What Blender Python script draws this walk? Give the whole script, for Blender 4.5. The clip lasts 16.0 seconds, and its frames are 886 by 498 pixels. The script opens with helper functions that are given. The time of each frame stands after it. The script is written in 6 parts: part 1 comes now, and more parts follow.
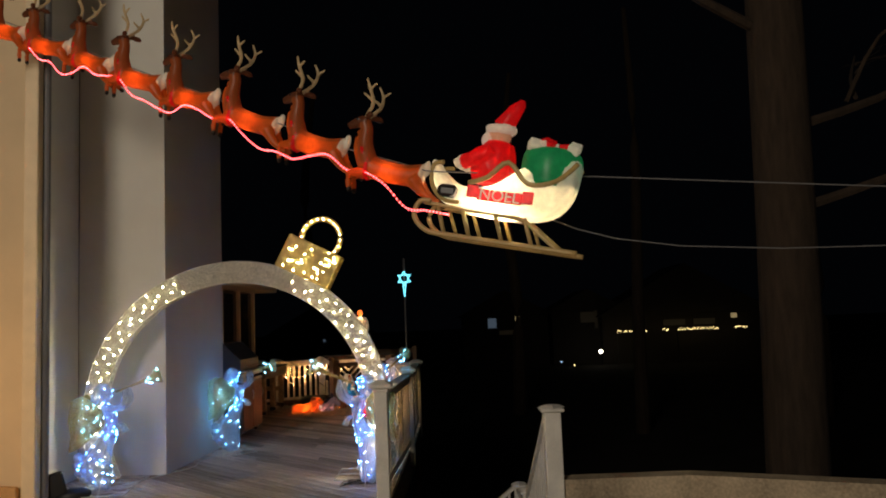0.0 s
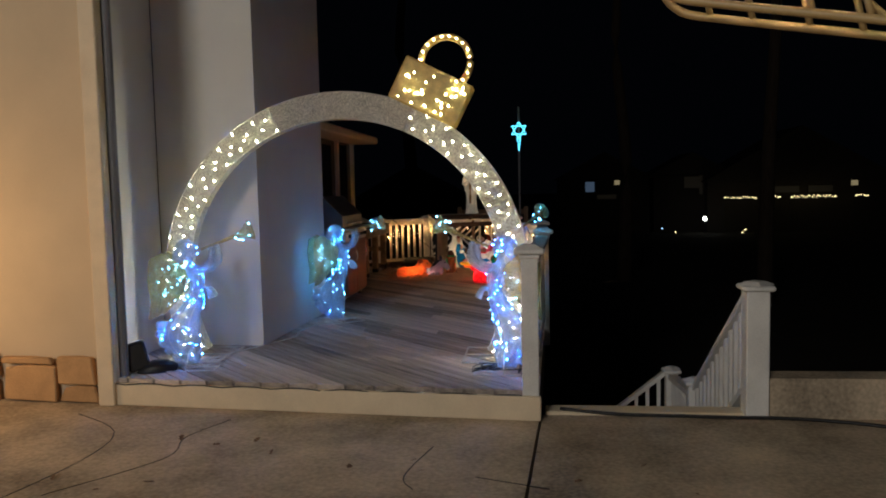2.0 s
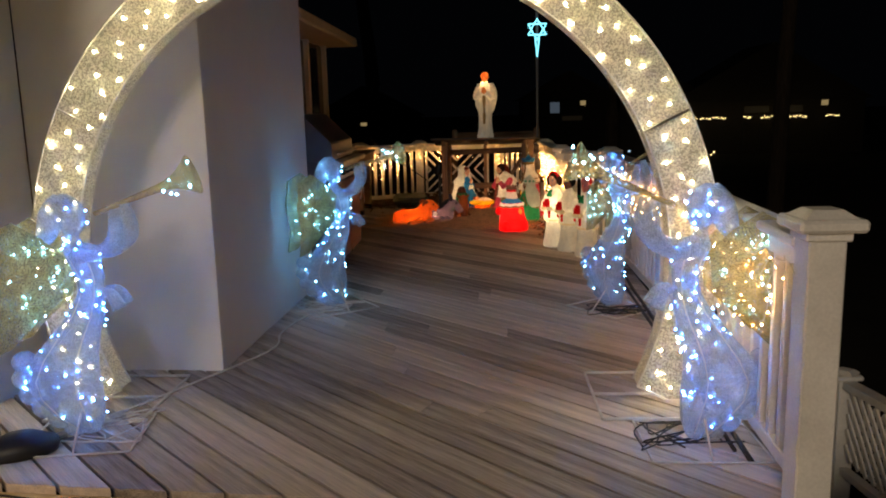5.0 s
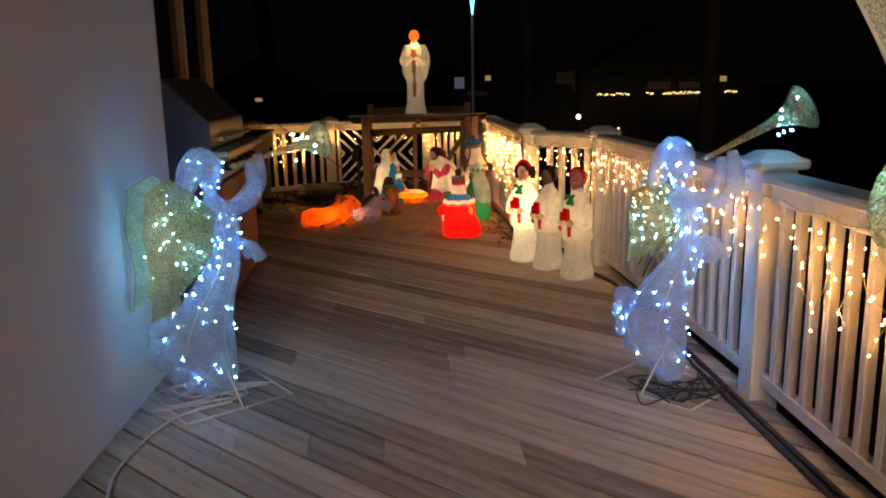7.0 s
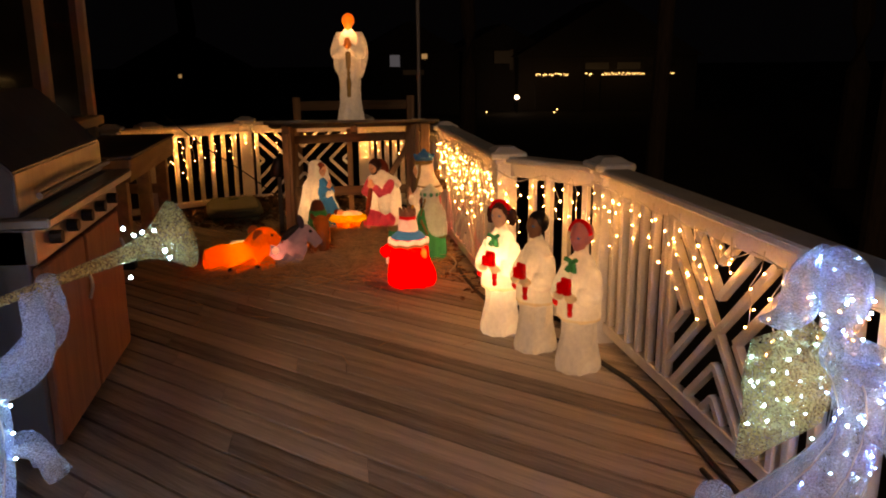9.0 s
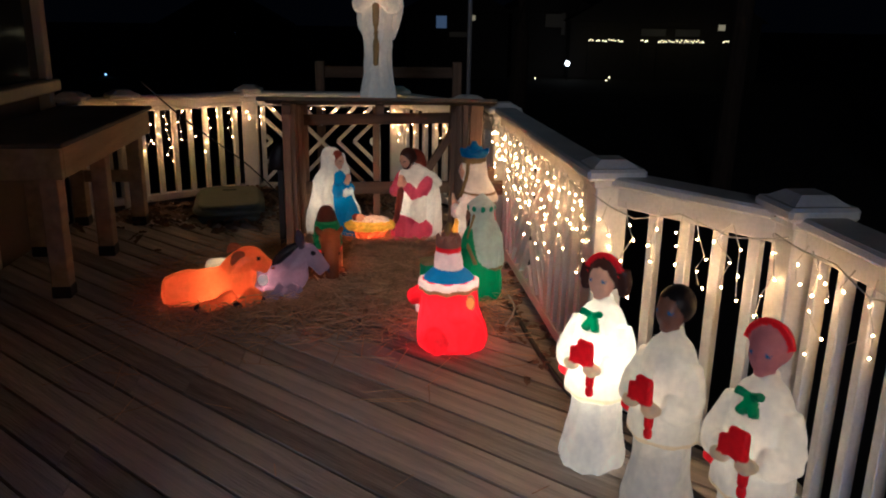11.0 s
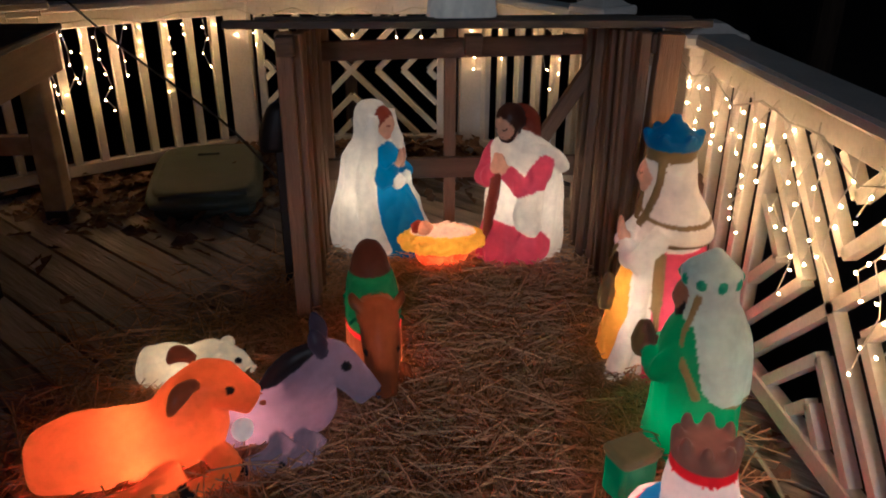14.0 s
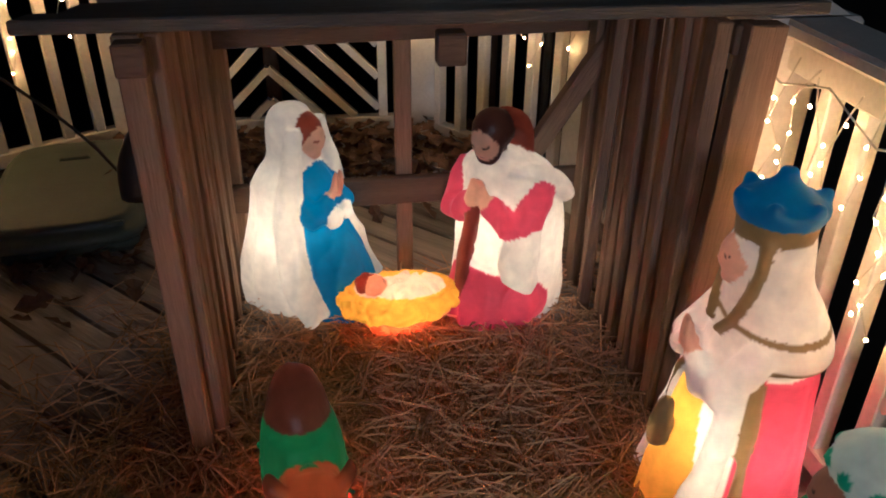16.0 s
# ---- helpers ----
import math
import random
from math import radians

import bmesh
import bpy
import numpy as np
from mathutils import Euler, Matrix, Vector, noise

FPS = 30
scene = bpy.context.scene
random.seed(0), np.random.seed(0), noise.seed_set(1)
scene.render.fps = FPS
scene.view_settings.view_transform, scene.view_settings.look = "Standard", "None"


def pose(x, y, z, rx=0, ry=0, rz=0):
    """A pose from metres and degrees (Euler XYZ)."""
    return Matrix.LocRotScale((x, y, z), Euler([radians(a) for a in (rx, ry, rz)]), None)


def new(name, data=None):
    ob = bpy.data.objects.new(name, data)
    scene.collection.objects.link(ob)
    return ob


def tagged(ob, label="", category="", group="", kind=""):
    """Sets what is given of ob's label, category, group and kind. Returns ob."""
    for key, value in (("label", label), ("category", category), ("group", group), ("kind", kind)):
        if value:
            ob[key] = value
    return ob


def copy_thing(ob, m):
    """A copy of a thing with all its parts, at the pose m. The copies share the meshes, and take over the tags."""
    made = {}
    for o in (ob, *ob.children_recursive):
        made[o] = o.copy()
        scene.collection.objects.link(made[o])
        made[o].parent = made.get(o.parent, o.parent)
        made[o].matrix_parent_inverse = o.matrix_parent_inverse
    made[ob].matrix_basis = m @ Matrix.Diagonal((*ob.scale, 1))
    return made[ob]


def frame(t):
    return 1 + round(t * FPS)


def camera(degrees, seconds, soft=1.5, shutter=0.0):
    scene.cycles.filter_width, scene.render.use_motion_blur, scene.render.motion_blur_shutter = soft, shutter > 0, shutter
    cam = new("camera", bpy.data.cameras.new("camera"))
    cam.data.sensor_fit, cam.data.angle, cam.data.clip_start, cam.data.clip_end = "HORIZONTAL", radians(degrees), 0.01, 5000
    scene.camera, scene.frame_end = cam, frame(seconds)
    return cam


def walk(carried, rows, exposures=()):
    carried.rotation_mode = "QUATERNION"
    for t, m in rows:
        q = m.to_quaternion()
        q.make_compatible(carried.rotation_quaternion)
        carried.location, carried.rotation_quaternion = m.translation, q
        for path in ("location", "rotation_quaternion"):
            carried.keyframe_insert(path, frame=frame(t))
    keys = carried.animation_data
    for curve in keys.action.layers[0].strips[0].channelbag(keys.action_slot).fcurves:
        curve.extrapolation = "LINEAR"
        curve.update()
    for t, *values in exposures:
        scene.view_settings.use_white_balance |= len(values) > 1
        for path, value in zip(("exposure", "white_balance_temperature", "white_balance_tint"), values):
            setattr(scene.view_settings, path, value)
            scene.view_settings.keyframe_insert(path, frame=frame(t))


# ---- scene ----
from mathutils.bvhtree import BVHTree

cam = camera(58.7, 16.0, soft=1.9)
METRES, EYE, TILT, LEAN, TURN = 13.5, 1.50, 0.0, 0.0, 0.0
ROWS = [
    (0.0, 0.0, 0.0, 0.0, 0.2, 5.26, 2.21),
    (0.5, -0.0056, 0.0271, -0.0002, 2.99, 4.43, 2.01),
    (1.0, -0.0174, 0.0578, -0.0035, 4.51, 0.54, 1.78),
    (1.5, -0.0285, 0.0907, -0.006, 5.93, -2.48, 1.51),
    (2.0, -0.0414, 0.1244, -0.0078, 6.59, -4.45, 1.24),
    (2.5, -0.0546, 0.161, -0.0102, 6.42, -6.36, 1.06),
    (3.0, -0.0683, 0.195, -0.0105, 6.29, -7.5, 1.1),
    (3.5, -0.084, 0.2323, -0.0117, 4.88, -8.24, 1.21),
    (4.0, -0.0976, 0.2697, -0.0114, 4.27, -8.89, 1.42),
    (6.5, -0.143, 0.4548, -0.017, -2.22, -11.54, 1.13),
    (7.0, -0.1448, 0.4955, -0.0179, -4.48, -11.94, 1.19),
    (7.5, -0.146, 0.5272, -0.0162, -6.48, -12.39, 1.16),
    (8.0, -0.1475, 0.5562, -0.0058, -8.31, -12.76, 0.98),
    (8.5, -0.1446, 0.5833, -0.005, -9.23, -13.12, 0.59),
    (11.0, -0.1265, 0.7344, -0.0077, -5.82, -16.28, -0.9),
    (11.5, -0.1264, 0.7644, -0.0085, -3.63, -16.73, -0.83),
    (12.0, -0.1238, 0.7958, -0.01, -1.25, -17.66, -0.5),
    (12.5, -0.1272, 0.8206, -0.0111, -0.8, -18.76, -0.51),
    (13.0, -0.1289, 0.849, -0.0127, -1.23, -20.52, -0.44),
    (13.5, -0.1322, 0.8768, -0.014, -2.35, -22.55, -0.4),
    (14.0, -0.1365, 0.9036, -0.0149, -4.03, -24.76, -0.23),
    (14.5, -0.1358, 0.9282, -0.0154, -5.51, -26.67, -0.08),
    (15.0, -0.1373, 0.9484, -0.016, -6.92, -28.31, -0.05),
    (15.5, -0.1363, 0.9627, -0.0165, -8.25, -29.43, -0.35),
    (16.0, -0.1352, 0.9714, -0.0168, -9.05, -30.19, -0.57),
]
walk(cam, [(t, pose(0, 0, EYE, TILT, LEAN, TURN) @ pose(METRES * x, METRES * y, METRES * z, 90 + pitch, roll, yaw)) for t, x, y, z, yaw, pitch, roll in ROWS],
     exposures=[(0.0, 0.05, 6500, 10), (1.0, 0.05, 6400, 10), (2.3, -0.08, 5500, 10), (3.2, -0.08, 5600, 10), (4.2, 0.1, 6600, 10), (6.3, 0.12, 7000, 18), (7.0, 0.36, 7400, 16), (8.0, 0.33, 10000, 34), (8.7, 0.28, 11000, 40), (10.8, 0.1, 4800, 13), (13.0, 0.1, 4800, 13), (16.0, 0.8, 4800, 13)])

# ---- world and large lights ----
world = bpy.data.worlds.new("night")
scene.world = world
world.use_nodes = True
world.node_tree.nodes["Background"].inputs[0].default_value = (0.35, 0.42, 0.6, 1)
world.node_tree.nodes["Background"].inputs[1].default_value = 0.0016


def lamp(name, at, watts, colour, radius=0.05):
    d = bpy.data.lights.new(name, "POINT")
    d.energy, d.color, d.shadow_soft_size = watts, colour, radius
    ob = new(name, d)
    ob.location = at
    return ob


lamp("garage_lantern_light", (-5.35, 6.2, 1.0), 46, (1.0, 0.55, 0.2), 0.08)
# Added broad fill, unseen behind the camera, to lift drive, walls and front deck.
lamp("street_light", (-4.6, -6.0, 5.0), 2000, (1.0, 0.87, 0.69), 1.6)

# ---- materials ----


def mat(name, colour, rough=0.6, scale=8.0, vary=0.25, bump=0.15, metal=0.0, stretch=(1, 1, 1), per_piece=0.0, fine=90.0, alpha=None, see=0.0, island=0.0):
    """Colour with two scales of variation, bump, and per-piece change; alpha: share of thread cover; see: share of light let through."""
    m = bpy.data.materials.new(name)
    m.use_nodes = True
    nt = m.node_tree
    n, l = nt.nodes, nt.links
    b = n["Principled BSDF"]
    b.inputs["Roughness"].default_value, b.inputs["Metallic"].default_value = rough, metal
    tc, mp = n.new("ShaderNodeTexCoord"), n.new("ShaderNodeMapping")
    mp.inputs["Scale"].default_value = stretch
    l.new(tc.outputs["Object"], mp.inputs["Vector"])
    big, small = n.new("ShaderNodeTexNoise"), n.new("ShaderNodeTexNoise")
    big.inputs["Scale"].default_value, small.inputs["Scale"].default_value = scale, fine
    big.inputs["Detail"].default_value = 6
    for k in (big, small):
        l.new(mp.outputs[0], k.inputs["Vector"])
    add = n.new("ShaderNodeMath")
    add.operation = "MULTIPLY_ADD"
    l.new(small.outputs["Fac"], add.inputs[0])
    add.inputs[1].default_value = 0.5
    l.new(big.outputs["Fac"], add.inputs[2])
    last = add
    if per_piece:
        oi, pp = n.new("ShaderNodeObjectInfo"), n.new("ShaderNodeMath")
        pp.operation = "MULTIPLY_ADD"
        l.new(oi.outputs["Random"], pp.inputs[0])
        pp.inputs[1].default_value = per_piece
        l.new(last.outputs[0], pp.inputs[2])
        last = pp
    if island:
        gi, pi_ = n.new("ShaderNodeNewGeometry"), n.new("ShaderNodeMath")
        pi_.operation = "MULTIPLY_ADD"
        l.new(gi.outputs["Random Per Island"], pi_.inputs[0])
        pi_.inputs[1].default_value = island
        l.new(last.outputs[0], pi_.inputs[2])
        last, per_piece = pi_, per_piece + island
    r = n.new("ShaderNodeMapRange")
    r.inputs["From Min"].default_value, r.inputs["From Max"].default_value = 0.45, 1.05 + per_piece
    r.inputs["To Min"].default_value, r.inputs["To Max"].default_value = 1 - vary, 1 + vary
    l.new(last.outputs[0], r.inputs["Value"])
    mul = n.new("ShaderNodeVectorMath")
    mul.operation = "SCALE"
    mul.inputs[0].default_value = colour
    l.new(r.outputs[0], mul.inputs["Scale"])
    l.new(mul.outputs[0], b.inputs["Base Color"])
    if bump:
        bp = n.new("ShaderNodeBump")
        bp.inputs["Strength"].default_value, bp.inputs["Distance"].default_value = bump, 0.01
        l.new(last.outputs[0], bp.inputs["Height"])
        l.new(bp.outputs[0], b.inputs["Normal"])
    out = n["Material Output"]
    if see:
        tr, mx = n.new("ShaderNodeBsdfTranslucent"), n.new("ShaderNodeMixShader")
        l.new(mul.outputs[0], tr.inputs["Color"])
        mx.inputs[0].default_value = see
        l.new(b.outputs[0], mx.inputs[1])
        l.new(tr.outputs[0], mx.inputs[2])
        l.new(mx.outputs[0], out.inputs["Surface"])
    if alpha:
        clear, mx = n.new("ShaderNodeBsdfTransparent"), n.new("ShaderNodeMixShader")
        gap = n.new("ShaderNodeMapRange")
        gap.inputs["From Min"].default_value, gap.inputs["From Max"].default_value = 0.42, 0.58
        gap.inputs["To Min"].default_value, gap.inputs["To Max"].default_value = max(0, alpha - 0.3), min(1, alpha + 0.3)
        l.new(small.outputs["Fac"], gap.inputs["Value"])
        l.new(gap.outputs[0], mx.inputs[0])
        l.new(clear.outputs[0], mx.inputs[1])
        src = out.inputs["Surface"].links[0].from_socket
        l.new(src, mx.inputs[2])
        l.new(mx.outputs[0], out.inputs["Surface"])
    return m


def shine(name, colour, strength):
    m = bpy.data.materials.new(name)
    m.use_nodes = True
    b = m.node_tree.nodes["Principled BSDF"]
    b.inputs["Base Color"].default_value = (0.08, 0.08, 0.08, 1)
    b.inputs["Emission Color"].default_value = (*colour, 1)
    b.inputs["Emission Strength"].default_value = strength
    return m


def shell(name, colour, see=0.55):
    """Thin painted plastic, lit from within: it lets light through and gives off a little of its own."""
    m = mat(name, colour, 0.35, 9, 0.3, 0.2, see=see, fine=28)
    p = m.node_tree.nodes["Principled BSDF"]
    # Even emission in the paint's colour stands in for light the bulbs don't deliver.
    p.inputs["Emission Color"].default_value = (*[min(1, c * 1.1) for c in colour], 1)
    p.inputs["Emission Strength"].default_value = 0.22
    return m


def painted(name, colour, see, own):
    """Thin blow-moulded plastic whose paint is stored on the mesh, with sprayed edges; it lets a bulb inside shine
    through, and own adds an even glow.
    """
    m = mat(name, colour, 0.38, 9, 0.22, 0.15, see=see, fine=40)
    nt = m.node_tree
    at = nt.nodes.new("ShaderNodeAttribute")
    at.attribute_name = "paint"
    mul = next(k for k in nt.nodes if k.type == "VECT_MATH")
    nt.links.new(at.outputs["Color"], mul.inputs[0])
    p = nt.nodes["Principled BSDF"]
    # Paint emits too: added glow for arms and heads the bulb doesn't reach.
    nt.links.new(at.outputs["Color"], p.inputs["Emission Color"])
    p.inputs["Emission Strength"].default_value = own
    return m


M_MOULD = painted("painted_moulded_plastic", (0.8, 0.8, 0.8), 0.5, 0.12)
M_MOULDB = painted("brightly_lit_moulded_plastic", (0.8, 0.8, 0.8), 0.55, 0.3)

M_STUCCO = mat("painted_stucco", (0.72, 0.7, 0.65), 0.85, 2.0, 0.06, 0.12, fine=160)
M_GARAGE = mat("cream_stucco", (0.62, 0.5, 0.34), 0.85, 2.0, 0.08, 0.12, fine=160)
M_WHITE = mat("white_paint", (0.74, 0.72, 0.68), 0.5, 5, 0.2, 0.08, per_piece=0.12)
# Cream paint with the drive's orange light mixed into its colour.
M_TRIM = mat("warm_tinted_trim", (0.76, 0.63, 0.44), 0.5, 5, 0.1, 0.08)
M_DECK = mat("weathered_deck", (0.5, 0.425, 0.36), 0.7, 3.0, 0.85, 1.0, stretch=(0.35, 7, 7), per_piece=0.55, fine=26)
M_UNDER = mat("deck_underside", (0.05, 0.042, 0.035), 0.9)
# Concrete tone, warmed in the colour for the orange light on the drive.
M_CONC = mat("concrete", (0.46, 0.37, 0.26), 0.85, 1.8, 0.6, 0.35, fine=38)
M_STONE = mat("ledge_stone", (0.48, 0.29, 0.13), 0.8, 6, 0.4, 0.5, per_piece=0.5)
M_BARN = mat("barn_board", (0.26, 0.165, 0.105), 0.85, 3.0, 0.55, 0.6, stretch=(8, 8, 0.5), per_piece=0.4, fine=40)
M_BARNH = mat("barn_beam", (0.15, 0.095, 0.06), 0.85, 3.0, 0.5, 0.6, stretch=(0.6, 8, 8), per_piece=0.3, fine=40)
M_ROOFB = mat("grey_roof_board", (0.12, 0.105, 0.09), 0.85, 3.0, 0.45, 0.6, stretch=(0.6, 8, 8), per_piece=0.3, fine=40)
M_TABLE = mat("raw_pine", (0.38, 0.27, 0.15), 0.7, 3, 0.35, 0.3, stretch=(6, 0.6, 6))
M_TABTOP = mat("slate_board", (0.09, 0.08, 0.07), 0.7, 3, 0.35, 0.3)
M_STRAW = mat("straw", (0.68, 0.44, 0.25), 0.65, 14, 0.55, 0.0, island=0.7)
M_LEAF = mat("dead_leaf", (0.16, 0.09, 0.05), 0.7, 20, 0.5, 0.2)
M_LID = mat("green_plastic", (0.075, 0.1, 0.08), 0.5, 8, 0.15, 0.1)
M_BLACK = mat("black_rubber", (0.012, 0.012, 0.013), 0.5, 10, 0.2, 0.1)
M_BARK = mat("bark", (0.045, 0.03, 0.02), 0.95, 5, 0.5, 1.0, stretch=(3, 3, 0.5))
M_GROUND = mat("dark_ground", (0.03, 0.026, 0.02), 0.95, 0.6, 0.5, 0.3)
M_STEEL = mat("stainless_steel", (0.55, 0.53, 0.5), 0.32, 4, 0.12, 0.05, metal=0.9, stretch=(1, 8, 1))
M_GREY = mat("grey_enamel", (0.16, 0.16, 0.17), 0.45, 5, 0.1, 0.05)
# Orange-brown with upright streaks, for the grill's cabinet doors.
M_CABINET = mat("orange_brown_cabinet", (0.32, 0.14, 0.08), 0.5, 4, 0.3, 0.2, stretch=(6, 6, 0.6))
M_GLASS = mat("dark_glass", (0.02, 0.02, 0.022), 0.08, 4, 0.1, 0.0)
M_SIDING = mat("brown_siding", (0.2, 0.13, 0.085), 0.75, 4, 0.2, 0.15)
M_TAN = mat("tan_plastic", (0.42, 0.29, 0.12), 0.45, 6, 0.15, 0.1)
M_WIRE = mat("white_wire", (0.6, 0.58, 0.52), 0.5)
M_DARKWIRE = mat("dark_wire", (0.03, 0.03, 0.03), 0.5)
M_SILK = mat("silver_thread_mesh", (0.6, 0.73, 0.86), 0.35, 20, 0.2, 0.5, metal=0.2, stretch=(1, 1, 2.5), fine=210, alpha=0.46, see=0.4)
M_GOLDT = mat("gold_thread_mesh", (0.62, 0.52, 0.24), 0.35, 20, 0.25, 0.5, metal=0.3, fine=200, alpha=0.5, see=0.35)
M_ARCH = mat("white_thread_mesh", (0.74, 0.71, 0.6), 0.4, 12, 0.15, 0.5, stretch=(1, 1, 1), fine=170, alpha=0.8, see=0.45)
M_CAP = mat("gold_mesh_panel", (0.78, 0.6, 0.2), 0.4, 14, 0.25, 0.4, fine=120, see=0.45)
M_COOL = shine("cool_bulb", (0.13, 0.55, 1.0), 90)
M_BLUE = shine("blue_white_bulb", (0.03, 0.2, 1.0), 285)
M_WARM = shine("warm_bulb", (1.0, 0.49, 0.14), 105)
M_CREAM = shine("cream_bulb", (1.0, 0.88, 0.5), 205)
M_STAR = shine("cyan_tube", (0.15, 0.7, 0.85), 3.0)
M_ROPE = shine("red_rope_bulb", (1.0, 0.09, 0.1), 9.0)
M_ROPET = mat("red_rope_tube", (0.6, 0.03, 0.03), 0.3)
M_FAR = shine("far_window", (1.0, 0.75, 0.35), 0.22)
M_FARD = shine("dim_far_window", (1.0, 0.7, 0.35), 0.004)
M_FARSTR = shine("far_string_bulb", (1.0, 0.75, 0.3), 2.2)
M_FARLAMP = shine("far_lamp_globe", (1.0, 0.9, 0.7), 6.0)
M_FARB2 = shine("far_blue_lamp", (0.5, 0.8, 1.0), 1.2)
M_FARB = shine("far_blue_window", (0.55, 0.75, 1.0), 0.07)
S_WHITE = shell("ivory_plastic", (0.82, 0.76, 0.62))
S_RED = shell("red_plastic", (0.78, 0.012, 0.015))
S_GREEN = shell("green_plastic_shell", (0.02, 0.3, 0.11))
S_YELLOW = shell("yellow_plastic", (0.9, 0.74, 0.07))
S_GOLD = shell("old_gold_plastic", (0.3, 0.2, 0.07), 0.25)
S_DARK = mat("black_plastic_paint", (0.015, 0.012, 0.012), 0.4)

# ---- builders ----


def finish(name, bm, mats, parent=None, label="", smooth=False):
    me = bpy.data.meshes.new(name)
    bm.to_mesh(me)
    bm.free()
    for m in mats if isinstance(mats, (list, tuple)) else [mats]:
        me.materials.append(m)
    if smooth:
        for p in me.polygons:
            p.use_smooth = True
    ob = new(name, me)
    ob.parent = parent
    if label:
        tagged(ob, label)
    return ob


def part(name, bm, material, parent, label="", smooth=False):
    return finish(name, bm, material, parent, label, smooth)


def thing(name, label, category, at=(0, 0, 0), turn=0.0, group="", kind=""):
    ob = new(name)
    ob.matrix_basis = pose(*at, 0, 0, turn)
    return tagged(ob, label, category, group, kind)


def box(bm, lo, hi, bevel=0.0, m=None, slot=0):
    """A box between two corners, with chamfered edges."""
    b = bmesh.new()
    bmesh.ops.create_cube(b, size=1)
    for v in b.verts:
        v.co = Vector([lo[i] + (v.co[i] + 0.5) * (hi[i] - lo[i]) for i in range(3)])
    if bevel:
        bmesh.ops.bevel(b, geom=list(b.edges), offset=bevel, segments=1, affect="EDGES")
    merge(bm, b, m, slot)
    return bm


def merge(bm, b, m=None, slot=None):
    if m is not None:
        bmesh.ops.transform(b, matrix=m, verts=b.verts)
    for f in b.faces:
        if slot is not None:
            f.material_index = slot
    me = bpy.data.meshes.new("tmp")
    b.to_mesh(me)
    b.free()
    bm.from_mesh(me)
    bpy.data.meshes.remove(me)


def B(lo, hi, bevel=0.0, m=None):
    return box(bmesh.new(), lo, hi, bevel, m)


def smoothed(keys, steps):
    """Rows of numbers, glided through in even steps."""
    k = np.array(keys, float)
    res = []
    for i in range(len(k) - 1):
        p0, p1, p2, p3 = k[max(i - 1, 0)], k[i], k[i + 1], k[min(i + 2, len(k) - 1)]
        for s in range(steps):
            t = s / steps
            res.append(0.5 * (2 * p1 + (p2 - p0) * t + (2 * p0 - 5 * p1 + 4 * p2 - p3) * t * t + (3 * p1 - p0 - 3 * p2 + p3) * t ** 3))
    res.append(k[-1])
    return np.array(res)


def loft(bm, keys, colour=lambda u, a, z: 0, seg=24, steps=4, fold=0.0, folds=9, close=(True, True)):
    """A body of rounded rings: keys (z, cx, cy, rx, ry); colour(height share, angle, z) gives the slot; fold ripples it like cloth."""
    rows = smoothed(keys, steps)
    rings, top = [], len(rows) - 1
    for i, (z, cx, cy, rx, ry) in enumerate(rows):
        rip = fold * max(0, 1 - i / top * 1.3)
        rings.append([bm.verts.new((cx + max(rx, 0.002) * (1 + rip * math.sin(folds * a + z * 7)) * math.cos(a), cy + max(ry, 0.002) * (1 + rip * math.sin(folds * a + z * 7)) * math.sin(a), z)) for a in (2 * math.pi * j / seg for j in range(seg))])
    for i in range(top):
        for j in range(seg):
            a = 2 * math.pi * (j + 0.5) / seg
            f = bm.faces.new((rings[i][j], rings[i][(j + 1) % seg], rings[i + 1][(j + 1) % seg], rings[i + 1][j]))
            f.material_index = colour((i + 0.5) / top, (a + math.pi) % (2 * math.pi) - math.pi, (rows[i][0] + rows[i + 1][0]) / 2)
    if close[1]:
        bm.faces.new(rings[-1]).material_index = colour(1, 0, rows[-1][0])
    if close[0]:
        bm.faces.new(rings[0][::-1]).material_index = colour(0, 0, rows[0][0])
    return bm


def tube(bm, points, radii, slot=0, seg=8, steps=4):
    """A round bar along points, with a radius at each."""
    if not isinstance(radii, (list, tuple)):
        radii = [radii] * len(points)
    rows = smoothed([(*p, r) for p, r in zip(points, radii)], steps)
    rings = []
    for i, row in enumerate(rows):
        d = Vector(rows[min(i + 1, len(rows) - 1)][:3] - rows[max(i - 1, 0)][:3])
        q = d.to_track_quat("Z", "Y")
        rings.append([bm.verts.new(Vector(row[:3]) + q @ Vector((row[3] * math.cos(a), row[3] * math.sin(a), 0))) for a in (2 * math.pi * j / seg for j in range(seg))])
    for r0, r1 in zip(rings, rings[1:]):
        for j in range(seg):
            bm.faces.new((r0[j], r0[(j + 1) % seg], r1[(j + 1) % seg], r1[j])).material_index = slot
    bm.faces.new(rings[0][::-1]).material_index = slot
    bm.faces.new(rings[-1]).material_index = slot
    return bm


def blob(bm, at, r, slot=0, m=None, u=14, v=9):
    b = bmesh.new()
    bmesh.ops.create_uvsphere(b, u_segments=u, v_segments=v, radius=1)
    bmesh.ops.scale(b, vec=r if isinstance(r, (tuple, list)) else (r, r, r), verts=b.verts)
    if m is not None:
        bmesh.ops.transform(b, matrix=m, verts=b.verts)
    bmesh.ops.translate(b, vec=at, verts=b.verts)
    merge(bm, b, None, slot)
    return bm


